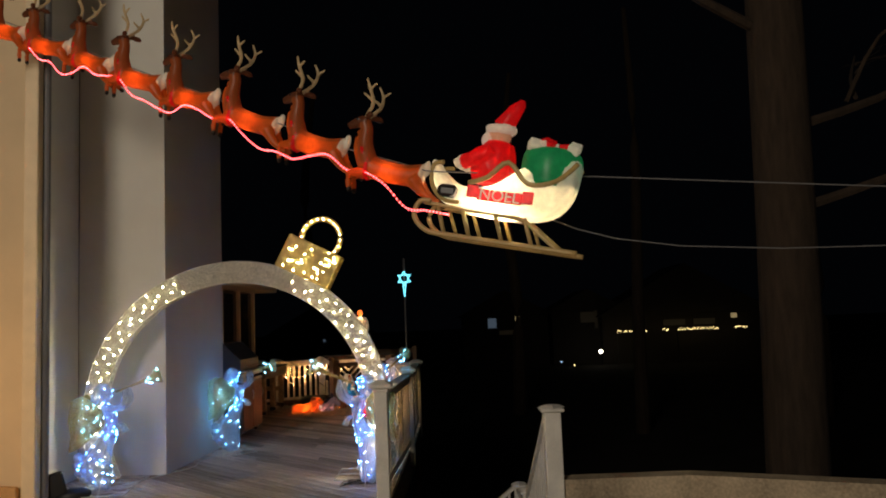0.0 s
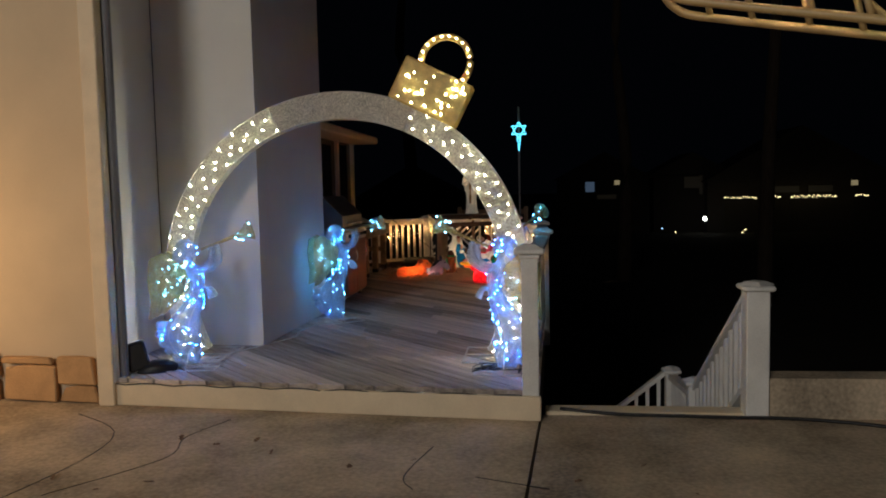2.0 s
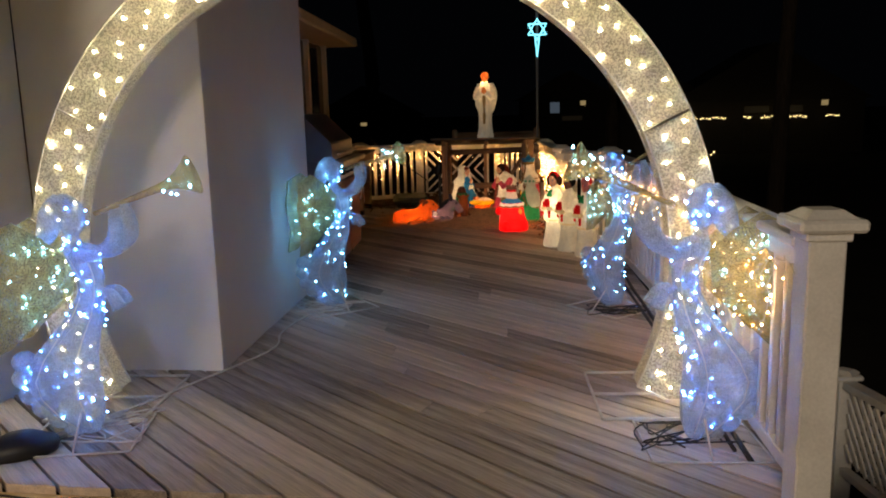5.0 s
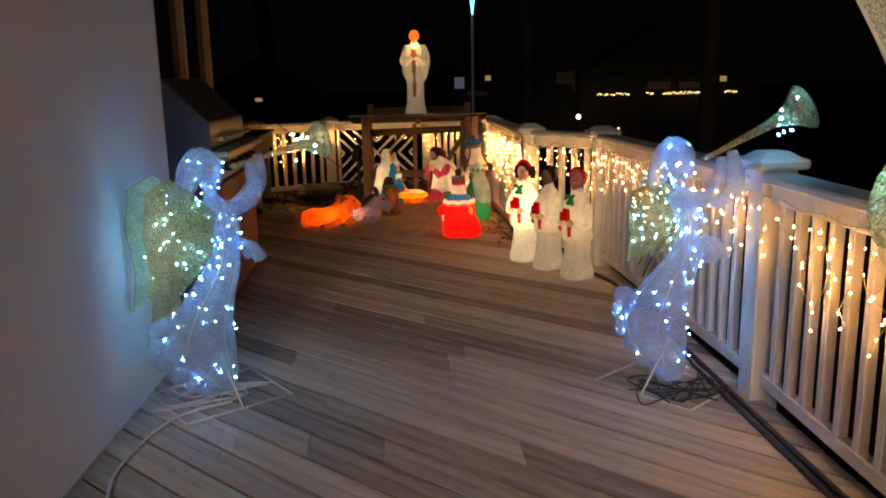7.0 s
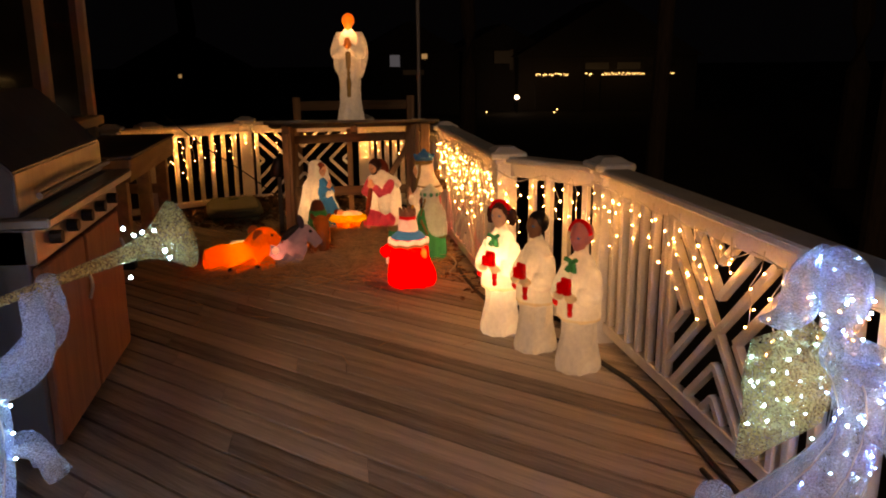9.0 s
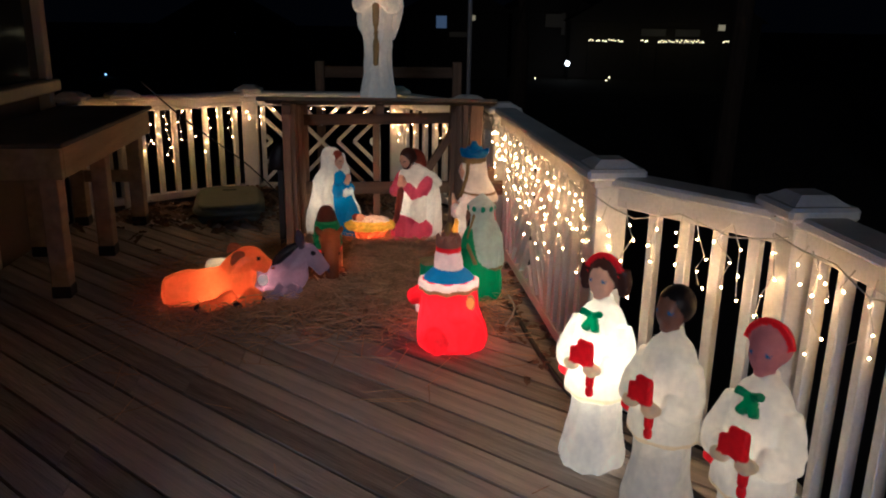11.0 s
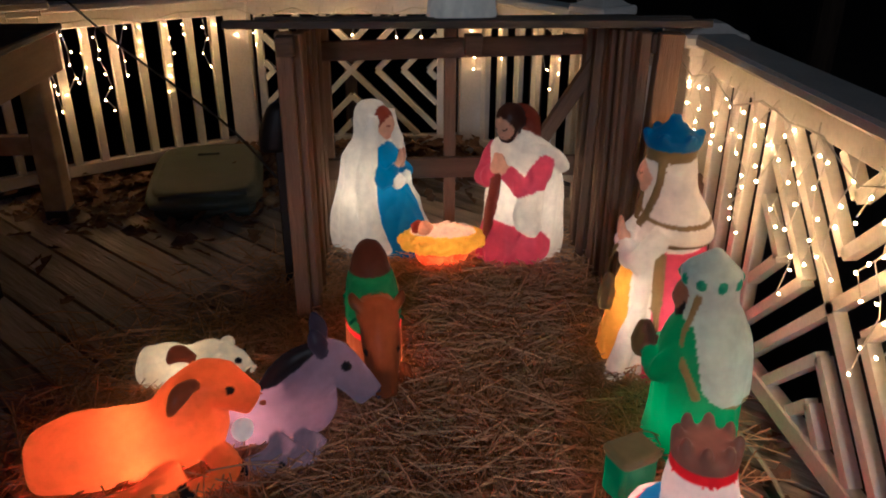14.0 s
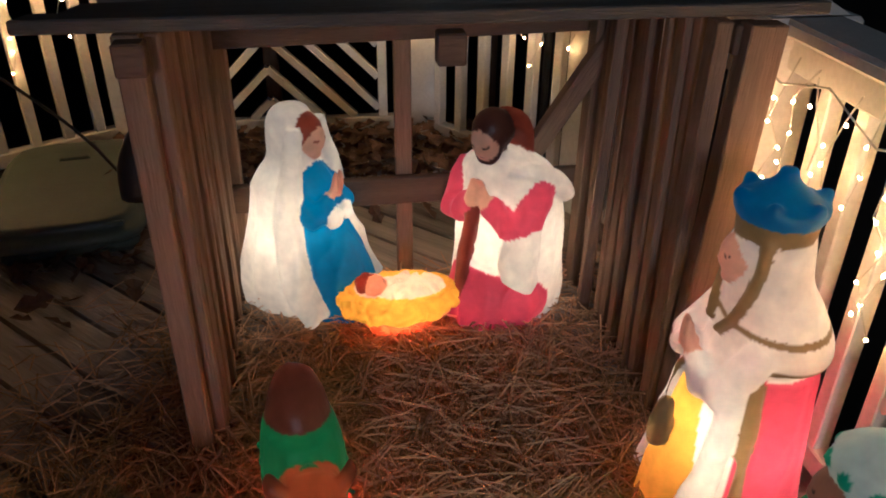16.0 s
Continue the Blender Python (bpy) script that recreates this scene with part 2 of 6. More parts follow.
def bulb_mesh(material, r=0.006, name="bulb"):
    b = bmesh.new()
    bmesh.ops.create_icosphere(b, subdivisions=1, radius=r)
    bmesh.ops.scale(b, vec=(1, 1, 1.3), verts=b.verts)
    me = bpy.data.meshes.new(name)
    b.to_mesh(me)
    b.free()
    me.materials.append(material)
    return me


def bead(bm, at, r, slot):
    b = bmesh.new()
    bmesh.ops.create_icosphere(b, subdivisions=1, radius=r)
    bmesh.ops.translate(b, vec=at, verts=b.verts)
    merge(bm, b, None, slot)


def slab(bm, corners, z0, z1):
    lo, hi = [bm.verts.new((x, y, z0)) for x, y in corners], [bm.verts.new((x, y, z1)) for x, y in corners]
    bm.faces.new(hi)
    bm.faces.new(lo[::-1])
    n = len(corners)
    for i in range(n):
        bm.faces.new((lo[i], lo[(i + 1) % n], hi[(i + 1) % n], hi[i]))
    bmesh.ops.recalc_face_normals(bm, faces=bm.faces)
    return bm


def along(a, b):
    """The pose at a with x running to b, level."""
    return Matrix.Translation((a[0], a[1], 0)) @ Matrix.Rotation(math.atan2(b[1] - a[1], b[0] - a[0]), 4, "Z")


def structure(name, bm, material, label, category):
    return tagged(finish(name, bm, material), label, category, kind="structure")


# ---- ground, drive, walls ----
g = bmesh.new()
bmesh.ops.create_grid(g, x_segments=60, y_segments=60, size=400)
for v in g.verts:
    v.co.z = -2.6 + 0.25 * noise.noise(v.co * 0.05)
structure("ground", g, M_GROUND, "dark bare ground running down to the far shore at night", "ground")
FRONT_L, FRONT_R = Vector((-3.8, 7.28)), Vector((-0.53, 6.985))
dr = slab(bmesh.new(), [(-14, -16), (-1.95, -16), (-0.545, 7.02), (-3.95, 7.3), (-14, 8.1)], -0.45, -0.2)
drive = structure("pavement", dr, M_CONC, "worn concrete drive with cracks and a joint before the deck", "pavement")
part("concrete_slab", slab(bmesh.new(), [(-1.93, -16), (14, -16), (14, 7.12), (-0.52, 7.12)], -0.45, -0.203), M_CONC, drive)
bk = slab(bmesh.new(), [(-14, -16), (14, -16), (14, 7.1), (-0.4, 7.0), (-14, 8.1)], -3.2, -0.46)
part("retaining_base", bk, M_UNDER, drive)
crack = bmesh.new()
for pts in ([(-2.7, 6.9), (-2.85, 6.5), (-2.8, 6.1), (-3.2, 5.5)], [(-1.2, 6.4), (-1.3, 5.9), (-1.22, 5.7)], [(-0.9, 5.9), (-0.5, 5.75)], [(-3.9, 7.0), (-3.4, 6.6), (-3.3, 6.0), (-3.5, 5.0)]):
    tube(crack, [(x, y, -0.2005) for x, y in pts], 0.004, 0, 5, 5)
part("crack", crack, M_BLACK, drive, "dark crack in the concrete")


def wall(name, a, b, h, material, label, thick=0.2, z0=-0.45):
    ln = (Vector(b) - Vector(a)).length
    return structure(name, B((0, 0, z0), (ln, thick, h), 0.004, along(a, b)), material, label, "wall")


wall("wall_garage", (-9, 7.69), (-3.79, 7.305), 7.2, M_GARAGE, "cream stucco garage wall lit by a warm lantern")
wall("wall_alcove", (-3.98, 7.40), (-3.98, 8.57), 7.2, M_STUCCO, "pale grey stucco side of the alcove behind the arch")
wall("wall_south", (-3.977, 8.57), (-3.02, 8.52), 7.2, M_STUCCO, "pale grey stucco house wall behind the lit arch")
wall("wall_chimney", (-3.02, 8.525), (-2.95, 10.45), 7.2, M_STUCCO, "pale grey stucco chimney wall beside the deck", 0.25)
wall("wall_return", (-2.96, 10.452), (-3.9, 10.5), 7.2, M_STUCCO, "stucco return of the chimney towards the porch")
wall("wall_porch", (-3.85, 10.7), (-3.8, 15.45), 2.2, M_SIDING, "dark brown sided porch wall with white window trim", 0.2, -0.1)
wall("wall_porch_end", (-4.0, 15.46), (-9, 15.7), 2.2, M_SIDING, "dark brown end wall of the porch", 0.2, -2.0)
tr = structure("trim", B((-3.86, 7.20, -0.2), (-3.73, 7.30, 7.2), 0.008), M_TRIM, "cream painted corner board at the end of the garage wall", "trim")
part("downspout", tube(bmesh.new(), [(-3.715, 7.34, -0.1), (-3.715, 7.34, 3), (-3.715, 7.34, 7.2)], 0.035, 0, 10, 2), M_GREY, tr, "dark grey downspout")
# stone foot of the garage wall
foot = thing("stone_base", "tan and brown ledge stone veneer at the garage wall's foot", "stone base", kind="structure")
rng = random.Random(4)
m0 = along((-3.865, 7.28), (-9, 7.67))
x = 0.0
while x < 3.0:
    w = rng.uniform(0.3, 0.55)
    cut = rng.uniform(0.12, 0.34)
    for z0, z1 in ((-0.2, -0.2 + cut), (-0.2 + cut, 0.17 + rng.uniform(-0.02, 0.03))):
        st0 = bmesh.new()
        slab(st0, [(x + 0.008 + rng.uniform(0, 0.03), z0 + 0.006), (x + w - rng.uniform(0, 0.04), z0 + 0.006 + rng.uniform(0, 0.02)), (x + w - rng.uniform(0, 0.06), z1 - rng.uniform(0, 0.03)), (x + w * 0.5, z1), (x + 0.008 + rng.uniform(0, 0.05), z1 - 0.008)], 0.0, rng.uniform(0.03, 0.06))
        bmesh.ops.bevel(st0, geom=list(st0.edges), offset=0.01, segments=1, affect="EDGES")
        bmesh.ops.transform(st0, matrix=m0 @ Matrix(((1, 0, 0, 0), (0, 0, 1, 0), (0, 1, 0, 0), (0, 0, 0, 1))), verts=st0.verts)
        bmesh.ops.recalc_face_normals(st0, faces=st0.faces)
        part("stone", st0, M_STONE, foot)
    x += w
# roofs
structure("roof_porch", B((-4.9, 10.6, 2.2), (-3.35, 15.75, 2.32), 0.02), M_TRIM, "overhanging porch eave with a pale fascia", "roof")
rf = bmesh.new()
slab(rf, [(-9, 7.2), (-2.9, 10.45), (-2.9, 13), (-9, 13)], 0, 0.2)
bmesh.ops.transform(rf, matrix=Matrix.Translation((0, 0, 7.2)), verts=rf.verts)
structure("roof_house", rf, M_GREY, "flat dark roof over the stucco house", "roof")
# porch windows
pw = thing("window_porch", "dark porch windows with tall white posts and a pale sill", "window", kind="structure")
for y in (11.0, 12.25, 13.2, 14.3, 15.38):
    part("window_post", B((-3.83, y, 0.0), (-3.73, y + 0.09, 2.2), 0.006), M_TRIM, pw)
for y0, y1 in ((11.09, 12.25), (12.34, 13.2), (13.29, 14.3), (14.39, 15.38)):
    part("pane", B((-3.80, y0, 0.98), (-3.785, y1, 2.18)), M_GLASS, pw)
part("window_sill", B((-3.9, 11.0, 0.9), (-3.68, 15.47, 0.975), 0.008), M_TRIM, pw)

# ---- low wall and stairs down ----
lw = structure("low_wall", slab(bmesh.new(), [(0.98, 7.1), (2.1, 7.1), (5.2, 5.6), (5.3, 5.8), (2.15, 7.32), (0.98, 7.32)], -0.4, 0.07), M_CONC, "low weathered concrete kerb wall beside the stair", "low wall")
st = thing("stairs", "weathered wooden stairs going down from the drive into the dark", "stairs", kind="structure")
part("threshold", B((-0.5, 7.121, -0.3), (0.97, 7.3, -0.18), 0.01), M_TRIM, st, "pale wooden threshold board")
for i in range(9):
    part("tread", B((-0.38, 7.31 + i * 0.24, -0.40 - i * 0.18), (0.8, 7.58 + i * 0.24, -0.36 - i * 0.18), 0.006), M_DECK, st)


def newel(parent, x, y, top, foot_z, w=0.11):
    p = part("post", B((x - w / 2, y - w / 2, foot_z), (x + w / 2, y + w / 2, top - 0.055), 0.006), M_WHITE, parent)
    c = B((x - w / 2 - 0.03, y - w / 2 - 0.03, top - 0.055), (x + w / 2 + 0.03, y + w / 2 + 0.03, top - 0.02), 0.01)
    loft(c, [(top - 0.02, x, y, w * 0.85, w * 0.85), (top + 0.005, x, y, w * 0.45, w * 0.45)], seg=4, steps=1)
    part("post_cap", c, M_WHITE, p)


def sloping(parent, a, za, b, zb, n):
    ln = (Vector(b) - Vector(a)).length
    m = along(a, b)
    t = bmesh.new()
    for dz, w in ((0.0, 0.045), (-0.62, 0.03)):
        box(t, (0, -w, 0), (1, w, 0.05), 0.0)
        for v in t.verts[-8:]:
            v.co = Vector((v.co.x * ln, v.co.y, v.co.z + za + dz + v.co.x * (zb - za)))
    bmesh.ops.transform(t, matrix=m, verts=t.verts)
    part("handrail", t, M_WHITE, parent)
    for i in range(n):
        s = (i + 0.6) / n
        z = za + s * (zb - za)
        part("baluster", B((s * ln - 0.018, -0.018, z - 0.6), (s * ln + 0.018, 0.018, z + 0.01), 0.0, m), M_WHITE, parent)


sr = thing("stair_railing", "white painted stair railing with capped newels going down", "railing", kind="structure")
newel(sr, 0.91, 7.14, 0.72, -0.2, 0.15)
newel(sr, 0.81, 8.66, -0.31, -2.6, 0.12)
newel(sr, 0.82, 9.9, -0.5, -2.6, 0.12)
newel(sr, -0.3, 9.95, -1.32, -2.6, 0.12)
sloping(sr, (0.89, 7.2), 0.60, (0.82, 8.62), -0.42, 12)
# landing rail with a lattice panel, then the next flight
sloping(sr, (0.815, 8.73), -0.5, (0.82, 9.83), -0.61, 0)
lm = along((0.815, 8.73), (0.82, 9.83))
for k in range(-6, 12):
    for sg in (-1, 1):
        x0 = 0.11 * k
        lo, hi = max(0.02, min(x0, x0 + 0.5 * sg)), min(1.08, max(x0, x0 + 0.5 * sg))
        if hi - lo > 0.06:
            zz = [-1.1 + (x - x0) * sg for x in (lo, hi)]
            mm = lm @ Matrix.Translation((lo, 0.008 * sg, zz[0])) @ Matrix.Rotation(-math.atan2(zz[1] - zz[0], hi - lo), 4, "Y")
            part("lattice_slat", B((0, -0.007, -0.018), (math.hypot(hi - lo, zz[1] - zz[0]), 0.007, 0.018), 0.0, mm), M_WHITE, sr)
sloping(sr, (0.76, 9.9), -0.58, (-0.25, 9.95), -1.4, 9)

# ---- deck ----
OUT = [(-3.95, 7.29), (-0.54, 7.01), (-0.42, 11.98), (-0.8, 12.55), (-0.8, 14.7), (-0.9, 15.6), (-1.38, 16.3), (-2.6, 16.3), (-3.7, 15.6), (-3.85, 10.3), (-3.0, 8.6), (-3.95, 8.6)]
floor = structure("floor", slab(bmesh.new(), OUT, -0.35, -0.075), M_UNDER, "weathered wooden deck floor laid diagonally", "floor")
fas = structure("fascia", B((0.0, -0.035, -0.2), ((FRONT_R - FRONT_L).length, 0.0, -0.032), 0.005, along(FRONT_L, FRONT_R)), M_TRIM, "cream painted fascia board along the deck's front edge", "trim")


def span(c):
    """Where the line x + y = c crosses the deck, as the range of x - y."""
    hits = []
    for (ax, ay), (bx, by) in zip(OUT, OUT[1:] + OUT[:1]):
        fa, fb = ax + ay - c, bx + by - c
        if fa * fb < 0:
            t = fa / (fa - fb)
            hits.append((ax + t * (bx - ax)) - (ay + t * (by - ay)))
    return (min(hits), max(hits)) if len(hits) > 1 else None


rng = random.Random(11)
c, wid = 3.42, 0.14 * math.sqrt(2)
while c < 15.6:
    s0, s1 = span(c + 0.009), span(c + wid - 0.011)
    c += wid
    if not s0 or not s1:
        continue
    cuts = [0.0] + ([rng.uniform(0.3, 0.7)] if s0[1] - s0[0] > 4 else []) + [1.0]
    for u, w in zip(cuts, cuts[1:]):
        q = []
        for s, cc, k in ((s0, c - wid + 0.009, u), (s0, c - wid + 0.009, w), (s1, c - 0.011, w), (s1, c - 0.011, u)):
            d = s[0] + k * (s[1] - s[0]) + (0.004 if k == u and u else 0)
            q.append(((cc + d) / 2, (cc - d) / 2))
        dz = rng.uniform(-0.003, 0.0)
        ctr = Vector((sum(p[0] for p in q) / 4, sum(p[1] for p in q) / 4, 0))
        m = Matrix.Translation(ctr) @ Matrix.Rotation(math.radians(-45), 4, "Z")
        inv = m.inverted()
        loc = [inv @ Vector((x, y, 0)) for x, y in q]
        pb = slab(bmesh.new(), [(p.x, p.y) for p in loc], -0.04 + dz, dz)
        ob = part("plank", pb, M_DECK, floor)
        ob.matrix_basis = m

# ---- railings ----
POSTS = {"front": (-0.6, 7.06), "p3": (-0.48, 9.58), "p2": (-0.47, 11.95), "p1": (-0.86, 12.52), "c1": (-0.86, 14.62), "c0": (-0.95, 15.5), "b3": (-1.42, 16.2), "b2": (-2.57, 16.25), "b1": (-3.38, 15.75), "b0": (-3.66, 15.55)}


def post(parent, x, y, top, w=0.115, turn=0.0):
    m = pose(x, y, 0, 0, 0, turn)
    p = part("post", B((-w / 2, -w / 2, -0.2), (w / 2, w / 2, top - 0.07), 0.006, m), M_WHITE, parent)
    cap = B((-w / 2 - 0.012, -w / 2 - 0.012, top - 0.095), (w / 2 + 0.012, w / 2 + 0.012, top - 0.065), 0.005, m)
    box(cap, (-w / 2 - 0.045, -w / 2 - 0.045, top - 0.065), (w / 2 + 0.045, w / 2 + 0.045, top - 0.025), 0.01, m)
    b = bmesh.new()
    loft(b, [(top - 0.025, 0, 0, w * 0.98, w * 0.98), (top, 0, 0, w * 0.55, w * 0.55)], seg=4, steps=1)
    bmesh.ops.transform(b, matrix=m @ pose(0, 0, 0, 0, 0, 45), verts=b.verts)
    merge(cap, b)
    part("post_cap", cap, M_WHITE, p)


def slat(parent, a, b, m, w=0.017):
    """A thin bar in the plane of the railing between two points (along, up)."""
    d = Vector((b[0] - a[0], 0, b[1] - a[1]))
    ang = math.atan2(d.z, d.x)
    mm = m @ Matrix.Translation((a[0], 0, a[1])) @ Matrix.Rotation(-ang, 4, "Y")
    part("slat", B((0, -0.016, -w), (d.length, 0.016, w), 0.0, mm), M_WHITE, parent)


def clip(x0, x1, z0, z1, k, s):
    """The part of the line z = s * x + k inside a panel."""
    xs = sorted(((z0 - k) / s, (z1 - k) / s))
    a, b = max(x0, xs[0]), min(x1, xs[1])
    return None if b - a < 0.03 else ((a, s * a + k), (b, s * b + k))


BAL = bpy.data.meshes.new("baluster")
bb = B((-0.018, -0.018, 0.08), (0.018, 0.018, 0.82), 0.003)
bb.to_mesh(BAL)
bb.free()
BAL.materials.append(M_WHITE)


def bay(parent, a, b, lattice=None, inset=0.06, dz=0.0):
    """One railing bay with rails, balusters and, where given, a chevron lattice between two stretches of it."""
    m = along(a, b)
    ln = (Vector(b) - Vector(a)).length
    part("top_rail", B((inset, -0.065, 0.865 + dz), (ln - inset, 0.065, 0.9 + dz), 0.008, m), M_WHITE, parent)
    part("under_rail", B((inset, -0.022, 0.79 + dz), (ln - inset, 0.022, 0.864 + dz), 0.004, m), M_WHITE, parent)
    part("bottom_rail", B((inset, -0.022, 0.06), (ln - inset, 0.022, 0.115), 0.004, m), M_WHITE, parent)
    x = inset + 0.07
    while x < ln - inset - 0.03:
        if not lattice or not lattice[0] - 0.02 < x < lattice[1] + 0.02:
            o = new("baluster", BAL)
            o.parent = parent
            o.matrix_basis = m @ Matrix.Translation((x, 0, 0))
        x += 0.118
    if lattice:
        x0, x1 = lattice
        for e in lattice:
            o = new("baluster", BAL)
            o.parent = parent
            o.matrix_basis = m @ Matrix.Translation((e, 0, 0))
        x0, x1 = x0 + 0.018, x1 - 0.018
        xm = (x0 + x1) / 2
        for a0, a1, side in ((xm, x1, 1), (x0, xm, -1)):
            for z0, z1, up in ((0.45, 0.79 + dz, 1), (0.115, 0.45, -1)):
                for i in range(-5, 7):
                    seg = clip(a0, a1, z0, z1, 0.45 - side * up * xm + up * i * -0.13, side * up)
                    if seg:
                        slat(parent, *seg, m, 0.014)


rr = thing("railing_east", "white painted wooden deck railing with lattice panels and capped posts", "railing", kind="structure")
P = POSTS
for k, top in (("front", 1.0), ("p3", 0.98), ("p2", 0.95), ("p1", 0.95), ("c1", 0.925), ("c0", 0.885)):
    post(rr, *P[k], top, turn=0 if k != "c0" else 30)
bay(rr, P["front"], P["p3"], (0.85, 1.6))
bay(rr, P["p3"], P["p2"], (0.8, 1.6))
bay(rr, P["p2"], P["p1"])
bay(rr, P["p1"], P["c1"], (0.75, 1.55))
bay(rr, P["c1"], P["c0"], dz=-0.065)
br = thing("railing_back", "white painted back railing with balusters and a lattice panel", "railing", kind="structure")
for k in ("b3", "b2", "b1", "b0"):
    post(br, *P[k], 0.885, turn=30 if k == "b1" else 0)
bay(br, P["c0"], P["b3"], dz=-0.065)
bay(br, P["b2"], P["b3"], (0.1, 1.0), dz=-0.065)
bay(br, P["b2"], P["b1"], dz=-0.065)
bay(br, P["b1"], P["b0"], dz=-0.065)

# ---- icicle lights ----
WARM_BULB = bulb_mesh(M_WARM, 0.0035)


def icicles(a, b, side, density, lo, hi, seed, z=0.83):
    """A string of icicle lights along a railing, on the side given."""
    r = random.Random(seed)
    ob = thing("icicle_lights", "warm white icicle light string hung along the white railing", "string lights", group="icicle lights on the railings")
    m, ln = along(a, b), (Vector(b) - Vector(a)).length
    w = bmesh.new()
    n = max(3, int(ln / 0.14))
    tube(w, [m @ Vector((ln * i / n, side * (0.075 + 0.01 * r.random()), z - 0.03 * (i % 2) * r.random() * 2)) for i in range(n + 1)], 0.0025, 0, 4, 2)
    x = 0.05
    while x < ln - 0.03:
        drop = r.uniform(lo, hi)
        pts, zz = [], 0.0
        while zz <= drop:
            p = m @ Vector((x + r.uniform(-0.02, 0.02), side * r.uniform(0.03, 0.08), z - zz))
            pts.append(p)
            if zz > 0:
                o = new("bulb", WARM_BULB)
                o.parent = ob
                o.matrix_basis = Matrix.Translation(p + Vector((r.uniform(-0.012, 0.012), r.uniform(-0.012, 0.012), -0.008))) @ Euler((r.uniform(-1, 1), r.uniform(-1, 1), 0)).to_matrix().to_4x4()
            zz += r.uniform(0.045, 0.075)
        if len(pts) > 1:
            tube(w, pts, 0.002, 0, 4, 1)
        x += r.uniform(0.5, 1.2) / density
    part("wire", w, M_WIRE, ob)


icicles(P["front"], P["p3"], 1, 9, 0.1, 0.45, 1)
icicles(P["p3"], P["p2"], 1, 10, 0.08, 0.36, 2)
icicles(P["p2"], P["p1"], 1, 11, 0.1, 0.34, 3)
icicles(P["p1"], P["c1"], 1, 12, 0.12, 0.5, 4)
icicles(P["c0"], P["b3"], 1, 9, 0.08, 0.3, 5, 0.765)
icicles(P["b3"], P["b2"], 1, 9, 0.08, 0.28, 6, 0.765)
icicles(P["b2"], P["b1"], 1, 10, 0.1, 0.42, 7, 0.765)
icicles(P["b1"], P["b0"], 1, 9, 0.06, 0.25, 8, 0.765)

# ---- lit arch ----
arch = thing("lit_arch", "white mesh bauble arch with fairy lights on the deck", "arch", (-2.155, 8.12, 0.645))
RO, RI, DEEP = 1.55, 1.335, 0.05
A0 = math.asin(0.628 / 1.44)
CREAM_BULB = bulb_mesh(M_CREAM, 0.0044)


def ring_piece(a0, a1, steps=14):
    b = bmesh.new()
    rows = []
    for i in range(steps + 1):
        a = a0 + (a1 - a0) * i / steps
        rows.append([b.verts.new((r * math.cos(a), y, r * math.sin(a))) for r, y in ((RI, -DEEP), (RO, -DEEP), (RO, DEEP), (RI, DEEP))])
    for p, q in zip(rows, rows[1:]):
        for j in range(4):
            b.faces.new((p[j], p[(j + 1) % 4], q[(j + 1) % 4], q[j]))
    return b


cuts = [-A0, math.radians(25), math.radians(66), math.radians(112), math.radians(152), math.pi + A0]
rng = random.Random(8)
for i, (a0, a1) in enumerate(zip(cuts, cuts[1:])):
    seg = part("arch_section", ring_piece(a0 + 0.004, a1 - 0.004), M_ARCH, arch)
    fr = bmesh.new()
    for r in (RI, RO):
        for y in (-DEEP - 0.003, DEEP + 0.003):
            tube(fr, [(r * math.cos(a), y, r * math.sin(a)) for a in np.linspace(a0, a1, 12)], 0.005, 0, 5, 2)
    for a in (a0, a1):
        tube(fr, [(RI * math.cos(a), -DEEP - 0.004, RI * math.sin(a)), (RO * math.cos(a), -DEEP - 0.004, RO * math.sin(a))], 0.005, 0, 5, 1)
    part("frame", fr, M_WIRE, seg)
    if i != 2:
        count = int((a1 - a0) * 32)
        for k in range(count):
            a = a0 + (a1 - a0) * (k + rng.uniform(0.2, 0.8)) / count
            r = RI + (RO - RI) * ((0.16, 0.62, 0.36, 0.86)[k % 4] + rng.uniform(-0.08, 0.08))
            o = new("bulb", CREAM_BULB)
            o.parent = seg
            o.matrix_basis = Matrix.Translation((r * math.cos(a), -DEEP - 0.008, r * math.sin(a)))
for s, x in ((-1, -1.33), (1, 1.33)):
    f = bmesh.new()
    x0, x1 = x - 0.12 - (0.0 if s < 0 else 0.2), x + 0.12 + (0.2 if s < 0 else 0.0)
    for p, q in (((x0, -0.3), (x1, -0.3)), ((x1, -0.3), (x1, 0.3)), ((x1, 0.3), (x0, 0.3)), ((x0, 0.3), (x0, -0.3)), ((x0, 0.0), (x1, 0.0))):
        tube(f, [(*p, -0.638), (*q, -0.638)], 0.007, 0, 6, 1)
    part("stand", f, M_WIRE, arch, "thin white wire ground stand")
cm = Matrix.Rotation(math.radians(27), 4, "Y") @ Matrix.Translation((0, 0, RO - 0.02))
capb = bmesh.new()
box(capb, (-0.3, -0.09, 0), (0.3, 0.09, 0.36), 0.012, cm)
cap = part("bauble_cap", capb, M_CAP, arch, "gold mesh bauble cap with lights")
rb = bmesh.new()
tube(rb, [cm @ Vector((0.2 * math.cos(a), 0, 0.44 + 0.21 * math.sin(a))) for a in np.linspace(-0.5, math.pi + 0.5, 14)], 0.028, 0, 8, 2)
loop = part("hanging_loop", rb, M_CAP, arch)
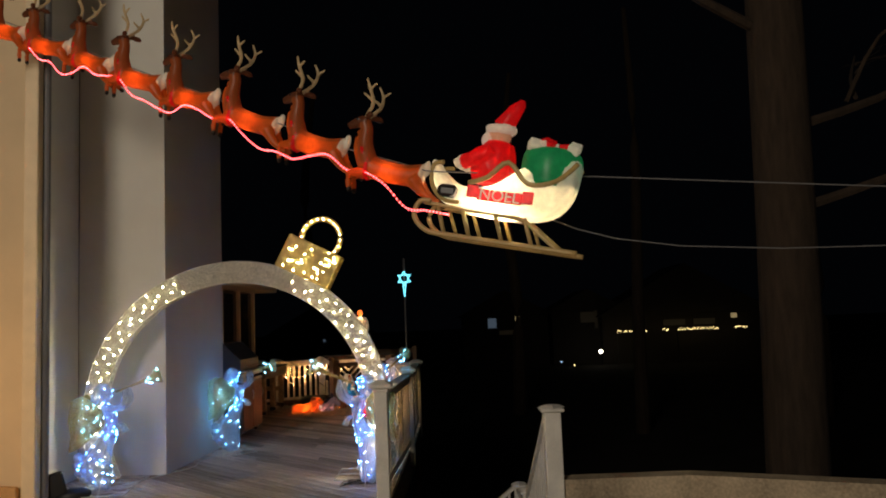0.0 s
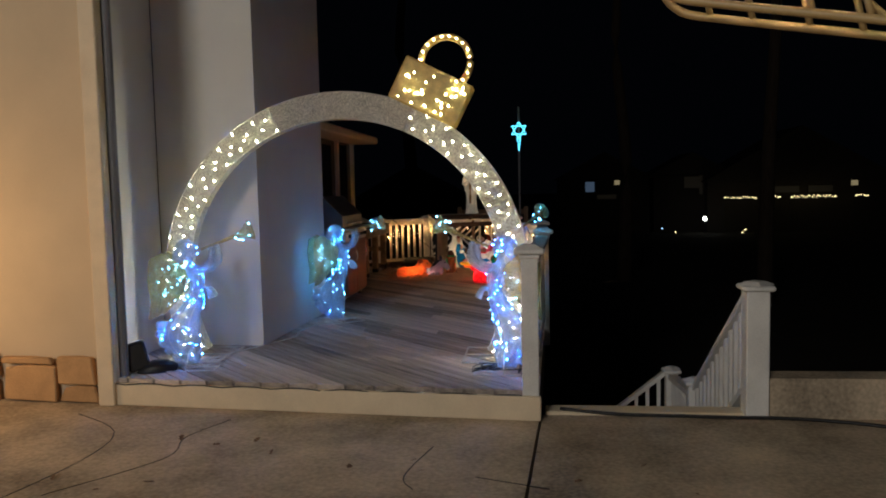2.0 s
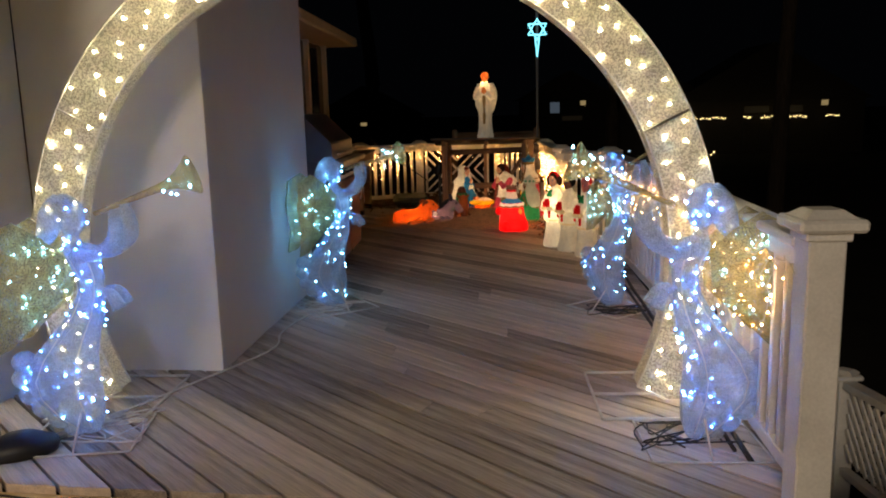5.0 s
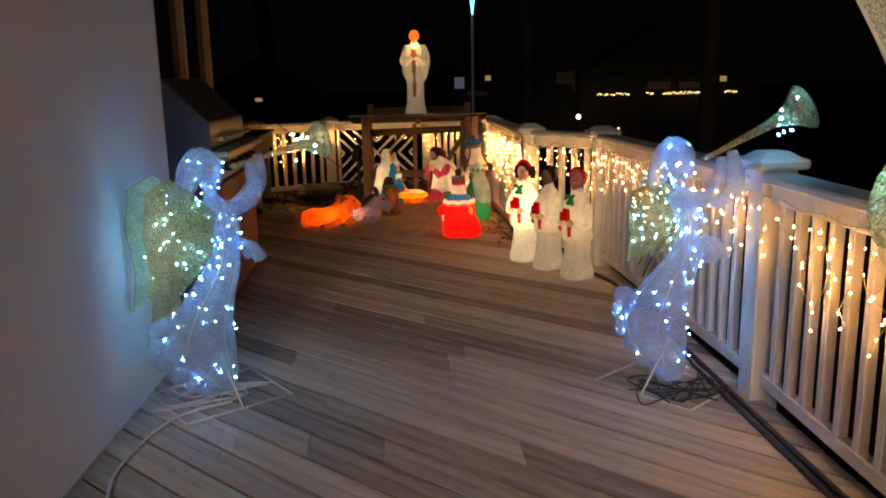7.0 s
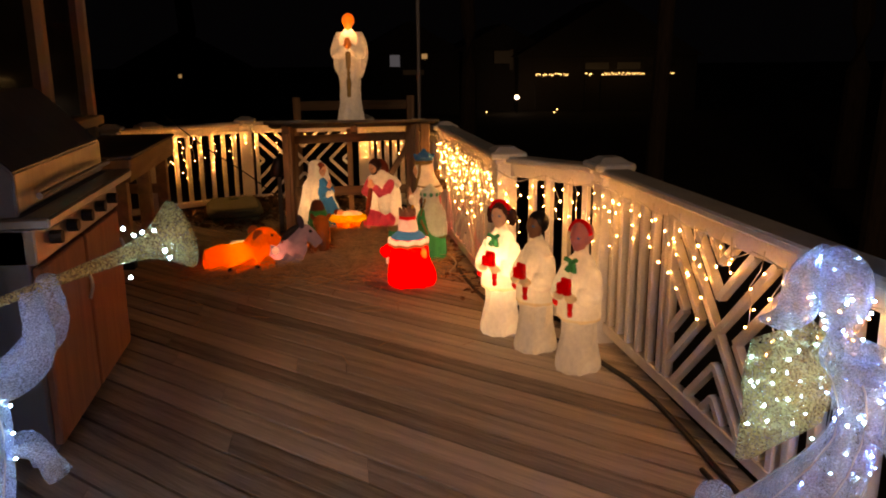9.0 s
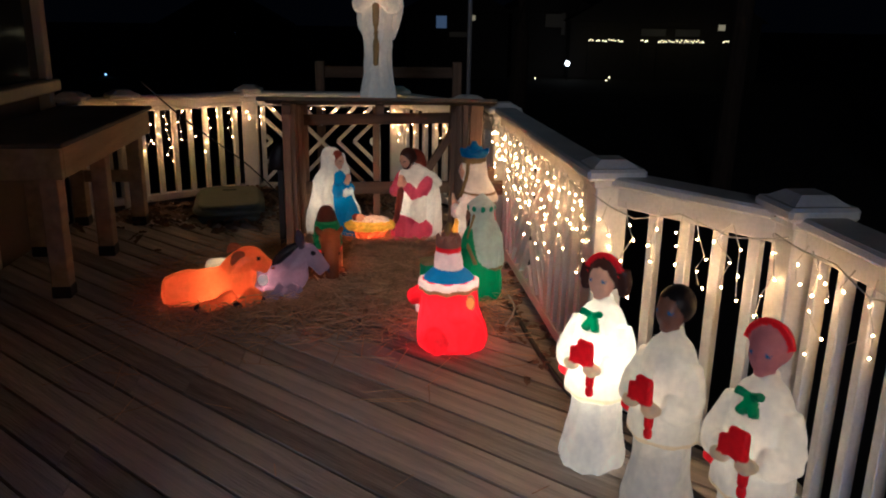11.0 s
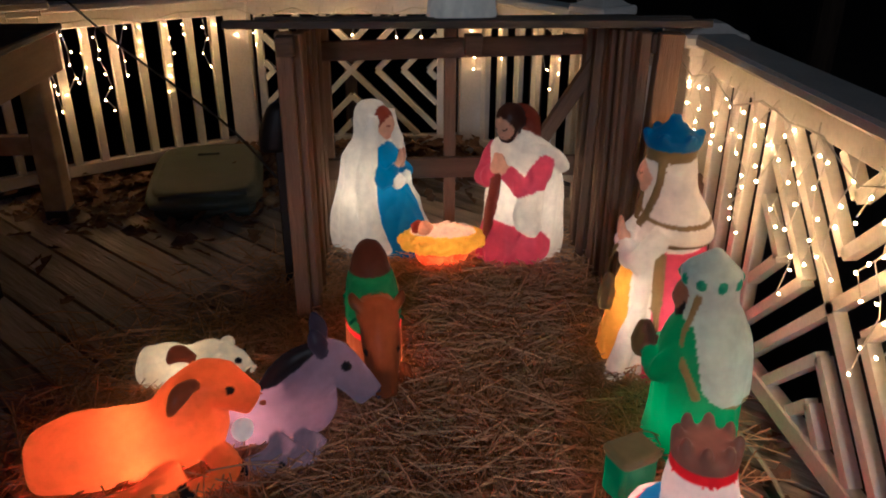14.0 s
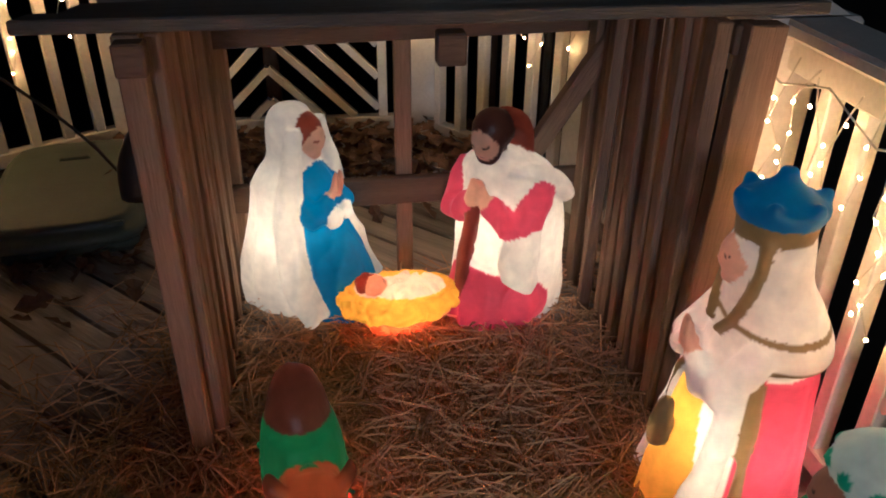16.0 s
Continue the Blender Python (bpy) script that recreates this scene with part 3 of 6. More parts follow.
for k in range(30):
    o = new("bulb", CREAM_BULB)
    o.parent = cap
    o.matrix_basis = Matrix.Translation(cm @ Vector((rng.uniform(-0.28, 0.28), -0.098, rng.uniform(0.02, 0.34))))
for a in np.linspace(-0.3, math.pi + 0.3, 13):
    o = new("bulb", CREAM_BULB)
    o.parent = loop
    o.matrix_basis = Matrix.Translation(cm @ Vector((0.2 * math.cos(a), -0.032, 0.44 + 0.21 * math.sin(a))))

# ---- wire angels ----


def angel(at, turn, lean, seed, blue, label, wing=1.0):
    """A trumpet angel of silver mesh facing local x: skirt, bodice, head, arms, horn, wing and beads of light in one mesh."""
    r = random.Random(seed)
    b = bmesh.new()
    keys = [(0.03, 0.0, 0, 0.03, 0.05), (0.1, -0.04, 0, 0.09, 0.08), (0.2, -0.09, 0, 0.14, 0.095), (0.3, -0.1, 0, 0.145, 0.09), (0.42, -0.045, 0, 0.105, 0.08), (0.54, 0.02, 0, 0.072, 0.06), (0.64, 0.05, 0, 0.05, 0.046), (0.72, 0.045, 0, 0.06, 0.056), (0.79, 0.02, 0, 0.06, 0.07), (0.835, 0.0, 0, 0.03, 0.035), (0.86, -0.005, 0, 0.026, 0.026), (0.89, 0.0, 0, 0.045, 0.042), (0.95, -0.01, 0, 0.062, 0.055), (1.0, -0.02, 0, 0.052, 0.05), (1.03, -0.025, 0, 0.012, 0.012)]
    loft(b, keys, seg=22, steps=4, fold=0.07, folds=8)
    tube(b, [(-0.03, 0, 1.0), (-0.075, 0, 0.95), (-0.1, 0, 0.88), (-0.13, 0, 0.845), (-0.18, 0, 0.835)], [0.045, 0.05, 0.045, 0.03, 0.006], 0, 8)
    for k, (x, z) in enumerate(((-0.25, 0.34), (-0.255, 0.27), (-0.235, 0.2), (-0.19, 0.14), (-0.13, 0.09), (-0.07, 0.05))):
        blob(b, (x, 0, z), (0.05, 0.05, 0.045), 0, None, 10, 7)
    for s in (-1, 1):
        tube(b, [(0.09, s * 0.02, 0.63), (0.14, s * 0.04, 0.62), (0.17, s * 0.05, 0.56)], [0.012, 0.022, 0.03], 0, 8)
    tube(b, [(0.02, -0.06, 0.79), (0.1, -0.07, 0.79), (0.17, -0.03, 0.84), (0.17, 0.0, 0.96)], [0.03, 0.026, 0.034, 0.02], 0, 8)
    tube(b, [(0.02, 0.06, 0.79), (0.12, 0.07, 0.78), (0.21, 0.03, 0.86), (0.21, 0.0, 0.985)], [0.03, 0.026, 0.04, 0.02], 0, 8)
    hd = Vector((math.cos(lean), 0, math.sin(lean)))
    mouth = Vector((0.09, 0, 0.945))
    tube(b, [mouth, mouth + hd * 0.2, mouth + hd * 0.34, mouth + hd * 0.43], [0.01, 0.014, 0.028, 0.085], 1, 14)
    # wing
    outline = [(-0.02, 0.78), (-0.1, 0.86), (-0.2, 0.93), (-0.29, 0.88), (-0.31, 0.72), (-0.29, 0.55), (-0.31, 0.4), (-0.25, 0.42), (-0.17, 0.5), (-0.1, 0.56), (-0.04, 0.62)]
    for sgn in (-1, 1):
        fr, bkv = [], []
        for x, z in ((0.05 + (x_ - 0.05) * wing, 0.7 + (z_ - 0.7) * wing) for x_, z_ in outline):
            y = sgn * (0.05 + 0.2 * max(0, -x) ** 1.2)
            fr.append(b.verts.new((x, y, z)))
            bkv.append(b.verts.new((x, y + sgn * 0.022, z)))
        ctr = [b.verts.new((-0.16, sgn * 0.09, 0.7)), b.verts.new((-0.16, sgn * 0.105, 0.7))]
        n = len(outline)
        for j in range(n):
            for vs, cc in ((fr, ctr[0]), (bkv, ctr[1])):
                b.faces.new((vs[j], vs[(j + 1) % n], cc)).material_index = 1
            b.faces.new((fr[j], fr[(j + 1) % n], bkv[(j + 1) % n], bkv[j])).material_index = 1
    # ground stand
    for p, q in (((-0.25, -0.2), (0.2, -0.2)), ((0.2, -0.2), (0.2, 0.2)), ((0.2, 0.2), (-0.25, 0.2)), ((-0.25, 0.2), (-0.25, -0.2))):
        tube(b, [(*p, 0.006), (*q, 0.006)], 0.005, 2, 5, 1)
    for p in ((-0.02, -0.2), (-0.02, 0.2)):
        tube(b, [(*p, 0.006), (-0.02, 0, 0.2)], 0.005, 2, 5, 1)
    # seams of wire and beads of light
    rows = smoothed(keys, 4)
    for a in np.linspace(0, 2 * math.pi, 7)[:-1]:
        tube(b, [(cx + rx * 1.02 * math.cos(a), cy + ry * 1.02 * math.sin(a), z) for z, cx, cy, rx, ry in rows[2:34:3]], 0.0022, 2, 4, 1)
    for k in range(54):
        zt = r.uniform(0.08, 1.0)
        z, cx, cy, rx, ry = min(rows, key=lambda w_: abs(w_[0] - zt))
        z = zt
        a = r.uniform(0, 2 * math.pi)
        bead(b, (cx + (rx + 0.008) * math.cos(a), cy + (ry + 0.008) * math.sin(a), z), 0.0038, 3 if r.random() > blue else 4)
    for k in range(24):
        sgn = r.choice((-1, 1))
        x, z = r.uniform(-0.26, -0.06) * wing, 0.7 + r.uniform(-0.18, 0.15) * wing
        bead(b, (x, sgn * (0.06 + 0.2 * max(0, -x) ** 1.2), z), 0.0038, 3)
    for k in range(7):
        a = r.uniform(0, 6.28)
        bead(b, mouth + hd * r.uniform(0.3, 0.43) + Vector((0, 0.06 * math.cos(a), 0.06 * math.sin(a))), 0.005, 3)
    ob = tagged(finish("angel_figure", b, [M_SILK, M_GOLDT, M_WIRE, M_COOL, M_BLUE], smooth=True), label, "light figure", "wire angel lights on the deck")
    ob.matrix_basis = pose(*at, 0, 0, turn)
    return ob


angel((-3.3, 7.68, 0.0), 8, 0.35, 1, 0.85, "silver mesh trumpet angel with blue-white lights beside the arch")
angel((-0.82, 7.6, 0.0), 180, 0.42, 2, 0.85, "blue-lit silver mesh trumpet angel beside the front post")
angel((-2.64, 9.86, 0.0), 34, 0.2, 3, 0.25, "silver mesh angel with gold wings against the stucco wall")
angel((-0.78, 9.72, 0.0), -52, 0.5, 4, 0.25, "silver mesh angel with raised gold horn beside the railing", 0.62)

# ---- figures of lit plastic ----
IVORY, BLUE, SKIN, AUBURN, BLACK = (0.82, 0.76, 0.62), (0.015, 0.16, 0.34), (0.74, 0.42, 0.25), (0.24, 0.045, 0.02), (0.012, 0.01, 0.01)
ROSE, HAIR, RED, YELLOW, ORANGE = (0.62, 0.07, 0.11), (0.06, 0.022, 0.014), (0.78, 0.012, 0.015), (0.9, 0.66, 0.04), (0.85, 0.17, 0.02)
GREEN, GREYG, BROWN, GOLD, LILAC = (0.02, 0.26, 0.09), (0.5, 0.57, 0.5), (0.26, 0.12, 0.07), (0.26, 0.17, 0.06), (0.24, 0.17, 0.185)
CAMEL, DEERB, PINK, CREAM, AMBER = (0.26, 0.085, 0.025), (0.3, 0.07, 0.02), (0.55, 0.22, 0.2), (0.8, 0.66, 0.4), (0.85, 0.42, 0.03)


def moulded(name, src, colours, voxel=0.006, fold=0.0, freq=16.0, below=9.0, soften=3):
    """Melts overlapping shapes into one hollow moulded shell; its paint follows the shape nearest to each spot, and cloth folds run down it."""
    tree_ = BVHTree.FromBMesh(src)
    src.faces.ensure_lookup_table()
    slots = [f.material_index for f in src.faces]
    me = bpy.data.meshes.new(name)
    src.to_mesh(me)
    src.free()
    ob = new(name, me)
    md = ob.modifiers.new("melt", "REMESH")
    md.mode, md.voxel_size, md.use_smooth_shade = "VOXEL", voxel, True
    done = bpy.data.meshes.new_from_object(ob.evaluated_get(bpy.context.evaluated_depsgraph_get()))
    bpy.data.objects.remove(ob)
    bm = bmesh.new()
    bm.from_mesh(done)
    bpy.data.meshes.remove(done)
    paint = []
    for v in bm.verts:
        hit = tree_.find_nearest(v.co)
        paint.append(colours[slots[hit[2]]])
    for k in range(soften):
        bmesh.ops.smooth_vert(bm, verts=bm.verts, factor=0.5, use_axis_x=True, use_axis_y=True, use_axis_z=True)
    if fold:
        bm.normal_update()
        for v in bm.verts:
            w = min(1.0, max(0.0, (below - v.co.z) / 0.05))
            if w:
                n = noise.noise(Vector((v.co.x * freq, v.co.y * freq, v.co.z * freq * 0.28 + len(name))))
                v.co += v.normal * fold * w * (1 - 3.2 * abs(n))
    out = bpy.data.meshes.new(name)
    bm.to_mesh(out)
    bm.free()
    col = out.attributes.new("paint", "FLOAT_COLOR", "POINT")
    for k, c_ in enumerate(paint):
        col.data[k].color = (*c_, 1.0)
    for p in out.polygons:
        p.use_smooth = True
    return out


def figure(name, bm, colours, at, turn, label, category, watts, bulb_at, colour=(1.0, 0.72, 0.42), group="", size=1.0, material=None, **how):
    me = moulded(name, bm, colours, **how)
    me.materials.append(material or M_MOULD)
    ob = tagged(new(name, me), label, category, group)
    ob.matrix_basis = pose(*at, 0, 0, turn) @ Matrix.Scale(size, 4)
    if watts:
        lamp(name + "_bulb", ob.matrix_basis @ Vector(bulb_at), watts, colour, 0.02)
    return ob


def head(b, at, r, skin, hair, dark, bow=0.0, beard=None):
    """A head that looks along x, bowed by some degrees: skull of hair, face, nose, brow, eyes, lips."""
    m = Matrix.Translation(at) @ Matrix.Rotation(math.radians(bow), 4, "Y")
    q = m.to_3x3().to_4x4()
    blob(b, m @ Vector((-0.12 * r, 0, 0.12 * r)), (r * 1.04, r * 0.98, r * 1.08), hair, q)
    blob(b, m @ Vector((0.44 * r, 0, -0.16 * r)), (r * 0.74, r * 0.76, r * 0.98), skin, q)
    blob(b, m @ Vector((1.08 * r, 0, -0.2 * r)), (0.2 * r, 0.15 * r, 0.3 * r), skin, q, 10, 8)
    blob(b, m @ Vector((0.92 * r, 0, -0.95 * r)), (0.2 * r, 0.32 * r, 0.2 * r), skin if beard is None else beard, q, 10, 8)
    for s in (-1, 1):
        blob(b, m @ Vector((0.93 * r, s * 0.34 * r, 0.06 * r)), (0.2 * r, 0.2 * r, 0.075 * r), dark, q, 10, 6)
    if beard is not None:
        for s in (-1, 1):
            tube(b, [m @ Vector((0.3 * r, s * 0.66 * r, 0)), m @ Vector((0.6 * r, s * 0.6 * r, -0.6 * r)), m @ Vector((0.86 * r, s * 0.2 * r, -1.0 * r))], [0.14 * r, 0.18 * r, 0.24 * r], beard, 8)
        blob(b, m @ Vector((1.0 * r, 0, -0.52 * r)), (0.12 * r, 0.34 * r, 0.1 * r), beard, q, 10, 6)


def arms(b, shoulder, elbow, wrist, sleeve, skin, r=0.04):
    """Two bent arms with loose sleeves and joined hands."""
    for s in (-1, 1):
        f = lambda p: (p[0], s * p[1], p[2])
        tube(b, [f(shoulder), f(elbow), f(wrist)], [r, r * 1.15, r * 0.72], sleeve, 12)
        tube(b, [f(wrist), (wrist[0] + 0.012, s * 0.013, wrist[2] + 0.025), (wrist[0] + 0.02, s * 0.01, wrist[2] + 0.075)], [r * 0.5, r * 0.5, r * 0.24], skin, 8)


KNEEL = "kneeling and lying nativity figures"
# kneeling woman
b = bmesh.new()
loft(b, [(0.0, -0.05, 0, 0.15, 0.15), (0.08, -0.05, 0, 0.15, 0.155), (0.2, -0.05, 0, 0.125, 0.135), (0.31, -0.045, 0, 0.1, 0.12), (0.39, -0.035, 0, 0.085, 0.105), (0.44, -0.02, 0, 0.07, 0.075), (0.5, -0.02, 0, 0.068, 0.068), (0.545, -0.02, 0, 0.062, 0.062), (0.575, -0.02, 0, 0.04, 0.045), (0.582, -0.02, 0, 0.008, 0.008)], seg=30, steps=4)
loft(b, [(0.0, 0.1, 0, 0.115, 0.115), (0.06, 0.1, 0, 0.112, 0.112), (0.17, 0.075, 0, 0.092, 0.1), (0.26, 0.045, 0, 0.072, 0.085), (0.38, 0.02, 0, 0.06, 0.07), (0.43, 0.01, 0, 0.04, 0.04)], lambda u, a, z: 1, 26, 4)
head(b, (0.028, 0, 0.508), 0.049, 2, 3, 3, 14)
for s in (-1, 1):
    tube(b, [(0.03, s * 0.056, 0.54), (0.03, s * 0.068, 0.47), (0.035, s * 0.088, 0.4), (0.03, s * 0.115, 0.28), (0.07, s * 0.14, 0.12), (0.12, s * 0.14, 0.02)], [0.02, 0.026, 0.032, 0.036, 0.04, 0.04], 0, 10)
arms(b, (0.03, 0.065, 0.37), (0.085, 0.065, 0.3), (0.105, 0.02, 0.345), 1, 2, 0.028)
blob(b, (0.125, 0.03, 0.295), (0.022, 0.03, 0.028), 0)
blob(b, (0.125, -0.03, 0.295), (0.022, 0.03, 0.028), 0)
figure("mary_figure", b, [IVORY, BLUE, SKIN, AUBURN, BLACK], (-1.89, 15.05, 0.02), -36, "lit plastic kneeling woman in white veil and blue robe", "figure", 1.05, (-0.02, 0, 0.24), group=KNEEL, size=0.97, fold=0.007, below=0.42)
# kneeling man
b = bmesh.new()
loft(b, [(0.0, -0.02, 0, 0.15, 0.15), (0.08, -0.02, 0, 0.155, 0.155), (0.2, -0.02, 0, 0.145, 0.15), (0.34, -0.015, 0, 0.12, 0.145), (0.42, 0.0, 0, 0.1, 0.13), (0.465, 0.02, 0, 0.06, 0.075), (0.49, 0.04, 0, 0.04, 0.045)], seg=30, steps=4)
loft(b, [(0.0, 0.08, 0, 0.115, 0.11), (0.07, 0.085, 0, 0.105, 0.105), (0.13, 0.075, 0, 0.08, 0.1), (0.17, 0.06, 0, 0.05, 0.07)], lambda u, a, z: 1, 26, 4)
blob(b, (0.05, 0.09, 0.07), (0.09, 0.07, 0.085), 1)
arms(b, (0.01, 0.115, 0.41), (0.09, 0.105, 0.3), (0.125, 0.025, 0.355), 1, 2, 0.036)
tube(b, [(0.1, -0.02, 0.4), (0.135, -0.02, 0.3), (0.15, -0.03, 0.18), (0.19, -0.035, 0.06)], 0.017, 5, 8)
tube(b, [(0.08, 0.05, 0.45), (0.0, 0.13, 0.42), (-0.06, 0.14, 0.36)], [0.02, 0.03, 0.03], 0, 8)
tube(b, [(0.06, 0.11, 0.33), (0.11, 0.12, 0.2), (0.1, 0.15, 0.14)], [0.035, 0.05, 0.03], 0, 10)
head(b, (0.085, 0, 0.535), 0.055, 2, 3, 4, 24, 3)
tube(b, [(0.05, 0, 0.56), (0.0, 0.02, 0.53), (-0.02, 0.03, 0.46)], [0.04, 0.042, 0.03], 5, 8)
figure("joseph_figure", b, [IVORY, ROSE, SKIN, HAIR, BLACK, AUBURN], (-1.35, 14.95, 0.02), 222, "lit plastic kneeling bearded man in rose and white robe", "figure", 1.05, (0.0, 0, 0.22), group=KNEEL, size=0.98, fold=0.007, below=0.42)
# manger with child
b = bmesh.new()
loft(b, [(0.0, 0, 0, 0.09, 0.055), (0.05, 0, 0, 0.11, 0.07), (0.085, 0, 0, 0.14, 0.09)], lambda u, a, z: 1, 24, 3)
loft(b, [(0.07, 0, 0, 0.15, 0.1), (0.09, 0, 0, 0.17, 0.12), (0.112, 0, 0, 0.16, 0.11), (0.118, 0, 0, 0.11, 0.06)], lambda u, a, z: 0, 48, 3, 0.08, 11)
blob(b, (0.025, 0, 0.122), (0.105, 0.055, 0.032), 2)
blob(b, (-0.075, 0.02, 0.124), (0.045, 0.05, 0.03), 2)
blob(b, (-0.07, -0.005, 0.145), (0.034, 0.03, 0.026), 3)
blob(b, (-0.09, 0.008, 0.146), (0.03, 0.034, 0.024), 4)
tube(b, [(-0.04, -0.035, 0.135), (0.0, 0.0, 0.15), (0.03, 0.045, 0.14)], 0.009, 2, 8)
figure("manger_figure", b, [YELLOW, ORANGE, IVORY, SKIN, AUBURN], (-1.655, 14.84, 0.03), 4, "small lit plastic manger with a swaddled infant on yellow straw", "figure", 0.65, (0.0, 0, 0.05), (1.0, 0.5, 0.2), group=KNEEL, size=0.94, voxel=0.005, fold=0.006, freq=42)


def beast(colours, keys, neck, ears, legs, label, name, at, turn, watts, extra=None, colour=(1.0, 0.5, 0.22), size=1.0, fold=0.004, bulb=(0.0, 0, 0.09)):
    """A lying animal: body along x, head at its front."""
    b = bmesh.new()
    t = bmesh.new()
    loft(t, keys, lambda u, a, z: 0, 22, 4)
    bmesh.ops.transform(t, matrix=Matrix.Rotation(math.radians(90), 4, "Y"), verts=t.verts)
    for v in t.verts:
        v.co.z = max(v.co.z, 0.002)
    merge(b, t)
    tube(b, neck[0], neck[1], 0, 14, 5)
    p, r = Vector(neck[0][-2]), neck[1][-2]
    for e in ears:
        tube(b, e, [0.012, 0.024, 0.006], 2, 8)
    for s in (-1, 1):
        blob(b, p + Vector((0.03, s * r * 0.86, 0.012)), (0.012, 0.009, 0.01), 1, None, 10, 6)
        blob(b, Vector(neck[0][-1]) + Vector((0.022, s * neck[1][-1] * 0.5, 0.0)), (0.01, 0.008, 0.008), 2, None, 8, 6)
    for l_ in legs:
        tube(b, l_, [0.042, 0.034, 0.024], 0, 10)
        blob(b, Vector(l_[-1]), (0.032, 0.026, 0.022), 1)
    if extra:
        extra(b)
    return figure(name, b, colours, at, turn, label, "animal figure", watts, bulb, colour, KNEEL, size, voxel=0.0055, fold=fold, freq=9, material=M_MOULDB)


OXB = [(-0.27, -0.07, 0, 0.01, 0.01), (-0.25, -0.09, 0, 0.08, 0.08), (-0.15, -0.1, 0, 0.1, 0.11), (0.0, -0.1, 0, 0.1, 0.1), (0.12, -0.12, 0, 0.11, 0.1), (0.2, -0.13, 0, 0.1, 0.08), (0.24, -0.14, 0, 0.03, 0.03)]
beast([ORANGE, BLACK, DEERB, IVORY], OXB, ([(0.1, 0, 0.13), (0.16, 0, 0.21), (0.22, -0.01, 0.245), (0.31, -0.03, 0.19)], [0.095, 0.08, 0.068, 0.042]),
      [[(0.17, s * 0.06, 0.29), (0.13, s * 0.1, 0.29), (0.1, s * 0.125, 0.25)] for s in (-1, 1)], [[(0.1, -0.1, 0.06), (0.0, -0.15, 0.04), (-0.08, -0.15, 0.03)], [(0.2, -0.06, 0.06), (0.22, -0.12, 0.04), (0.12, -0.16, 0.03)]],
      "glowing orange plastic ox lying on the straw", "ox_figure", (-2.46, 13.76, 0), 14, 1.5, lambda b: blob(b, (0.27, -0.07, 0.13), (0.03, 0.03, 0.03), 3), size=0.9)
DKB = [(z * 0.95, x * 0.8, y, rx * 0.8, ry * 0.85) for z, x, y, rx, ry in OXB]
beast([LILAC, BLACK, (0.05, 0.035, 0.045), LILAC], DKB, ([(0.12, 0, 0.1), (0.18, 0, 0.19), (0.23, 0, 0.23), (0.32, -0.02, 0.13)], [0.075, 0.06, 0.055, 0.036]),
      [[(0.2, s * 0.03, 0.27), (0.19, s * 0.04, 0.315), (0.18, s * 0.045, 0.355)] for s in (-1, 1)], [[(0.1, -0.09, 0.05), (0.06, -0.13, 0.03), (0.0, -0.14, 0.02)], [(0.16, -0.08, 0.05), (0.14, -0.13, 0.03), (0.09, -0.14, 0.02)]],
      "lit grey-lilac plastic donkey lying beside the ox", "donkey_figure", (-2.21, 13.87, 0), 4, 1.1, lambda b: tube(b, [(0.18, 0, 0.275), (0.11, 0, 0.235), (0.04, 0, 0.165)], [0.022, 0.028, 0.016], 1, 8), (1.0, 0.45, 0.35), 0.95)
SHB = [(z * 0.66, x * 0.8, y, rx * 0.85, ry * 0.85) for z, x, y, rx, ry in OXB]
beast([CREAM, BLACK, CREAM, CREAM], SHB, ([(0.06, 0, 0.1), (0.13, 0, 0.13), (0.19, -0.01, 0.135), (0.24, -0.025, 0.1)], [0.06, 0.05, 0.043, 0.025]),
      [[(0.16, s * 0.04, 0.165), (0.14, s * 0.065, 0.15), (0.13, s * 0.075, 0.12)] for s in (-1, 1)], [[(0.08, -0.07, 0.04), (0.03, -0.1, 0.03), (-0.02, -0.1, 0.02)]],
      "lit cream plastic sheep lying on the straw", "sheep_figure", (-2.43, 14.13, 0), -8, 0.3, None, (1.0, 0.75, 0.45), 0.76, 0.008)
# camel with its head lowered
b = bmesh.new()
loft(b, [(0.0, 0, 0, 0.14, 0.075), (0.08, 0, 0, 0.155, 0.085), (0.2, 0, 0, 0.14, 0.085), (0.29, -0.01, 0, 0.12, 0.08), (0.345, -0.02, 0, 0.095, 0.07)], lambda u, a, z: 1 if z > 0.19 else 3 if z > 0.175 else 0, 26, 5)
loft(b, [(0.33, -0.04, 0, 0.08, 0.066), (0.38, -0.05, 0, 0.07, 0.056), (0.42, -0.06, 0, 0.04, 0.035), (0.43, -0.06, 0, 0.01, 0.01)], lambda u, a, z: 2, 22, 3)
for k in range(5):
    tube(b, [(0.1 - k * 0.045, s_ * 0.085, 0.33 - abs(s_) * 0.1) for s_ in (-1, -0.5, 0, 0.5, 1)], 0.008, 1, 6)
tube(b, [(0.08, 0, 0.26), (0.15, 0, 0.27), (0.19, 0, 0.2), (0.215, 0, 0.12), (0.23, 0, 0.05)], [0.062, 0.06, 0.055, 0.047, 0.036], 0, 14)
for s in (-1, 1):
    blob(b, (0.215, s * 0.046, 0.2), (0.01, 0.01, 0.01), 4, None, 8, 6)
    tube(b, [(0.15, s * 0.045, 0.3), (0.13, s * 0.07, 0.325), (0.12, s * 0.075, 0.35)], [0.014, 0.018, 0.006], 0, 6)
    tube(b, [(0.1, s * 0.07, 0.05), (0.17, s * 0.075, 0.03), (0.21, s * 0.06, 0.025)], [0.04, 0.035, 0.03], 0, 8)
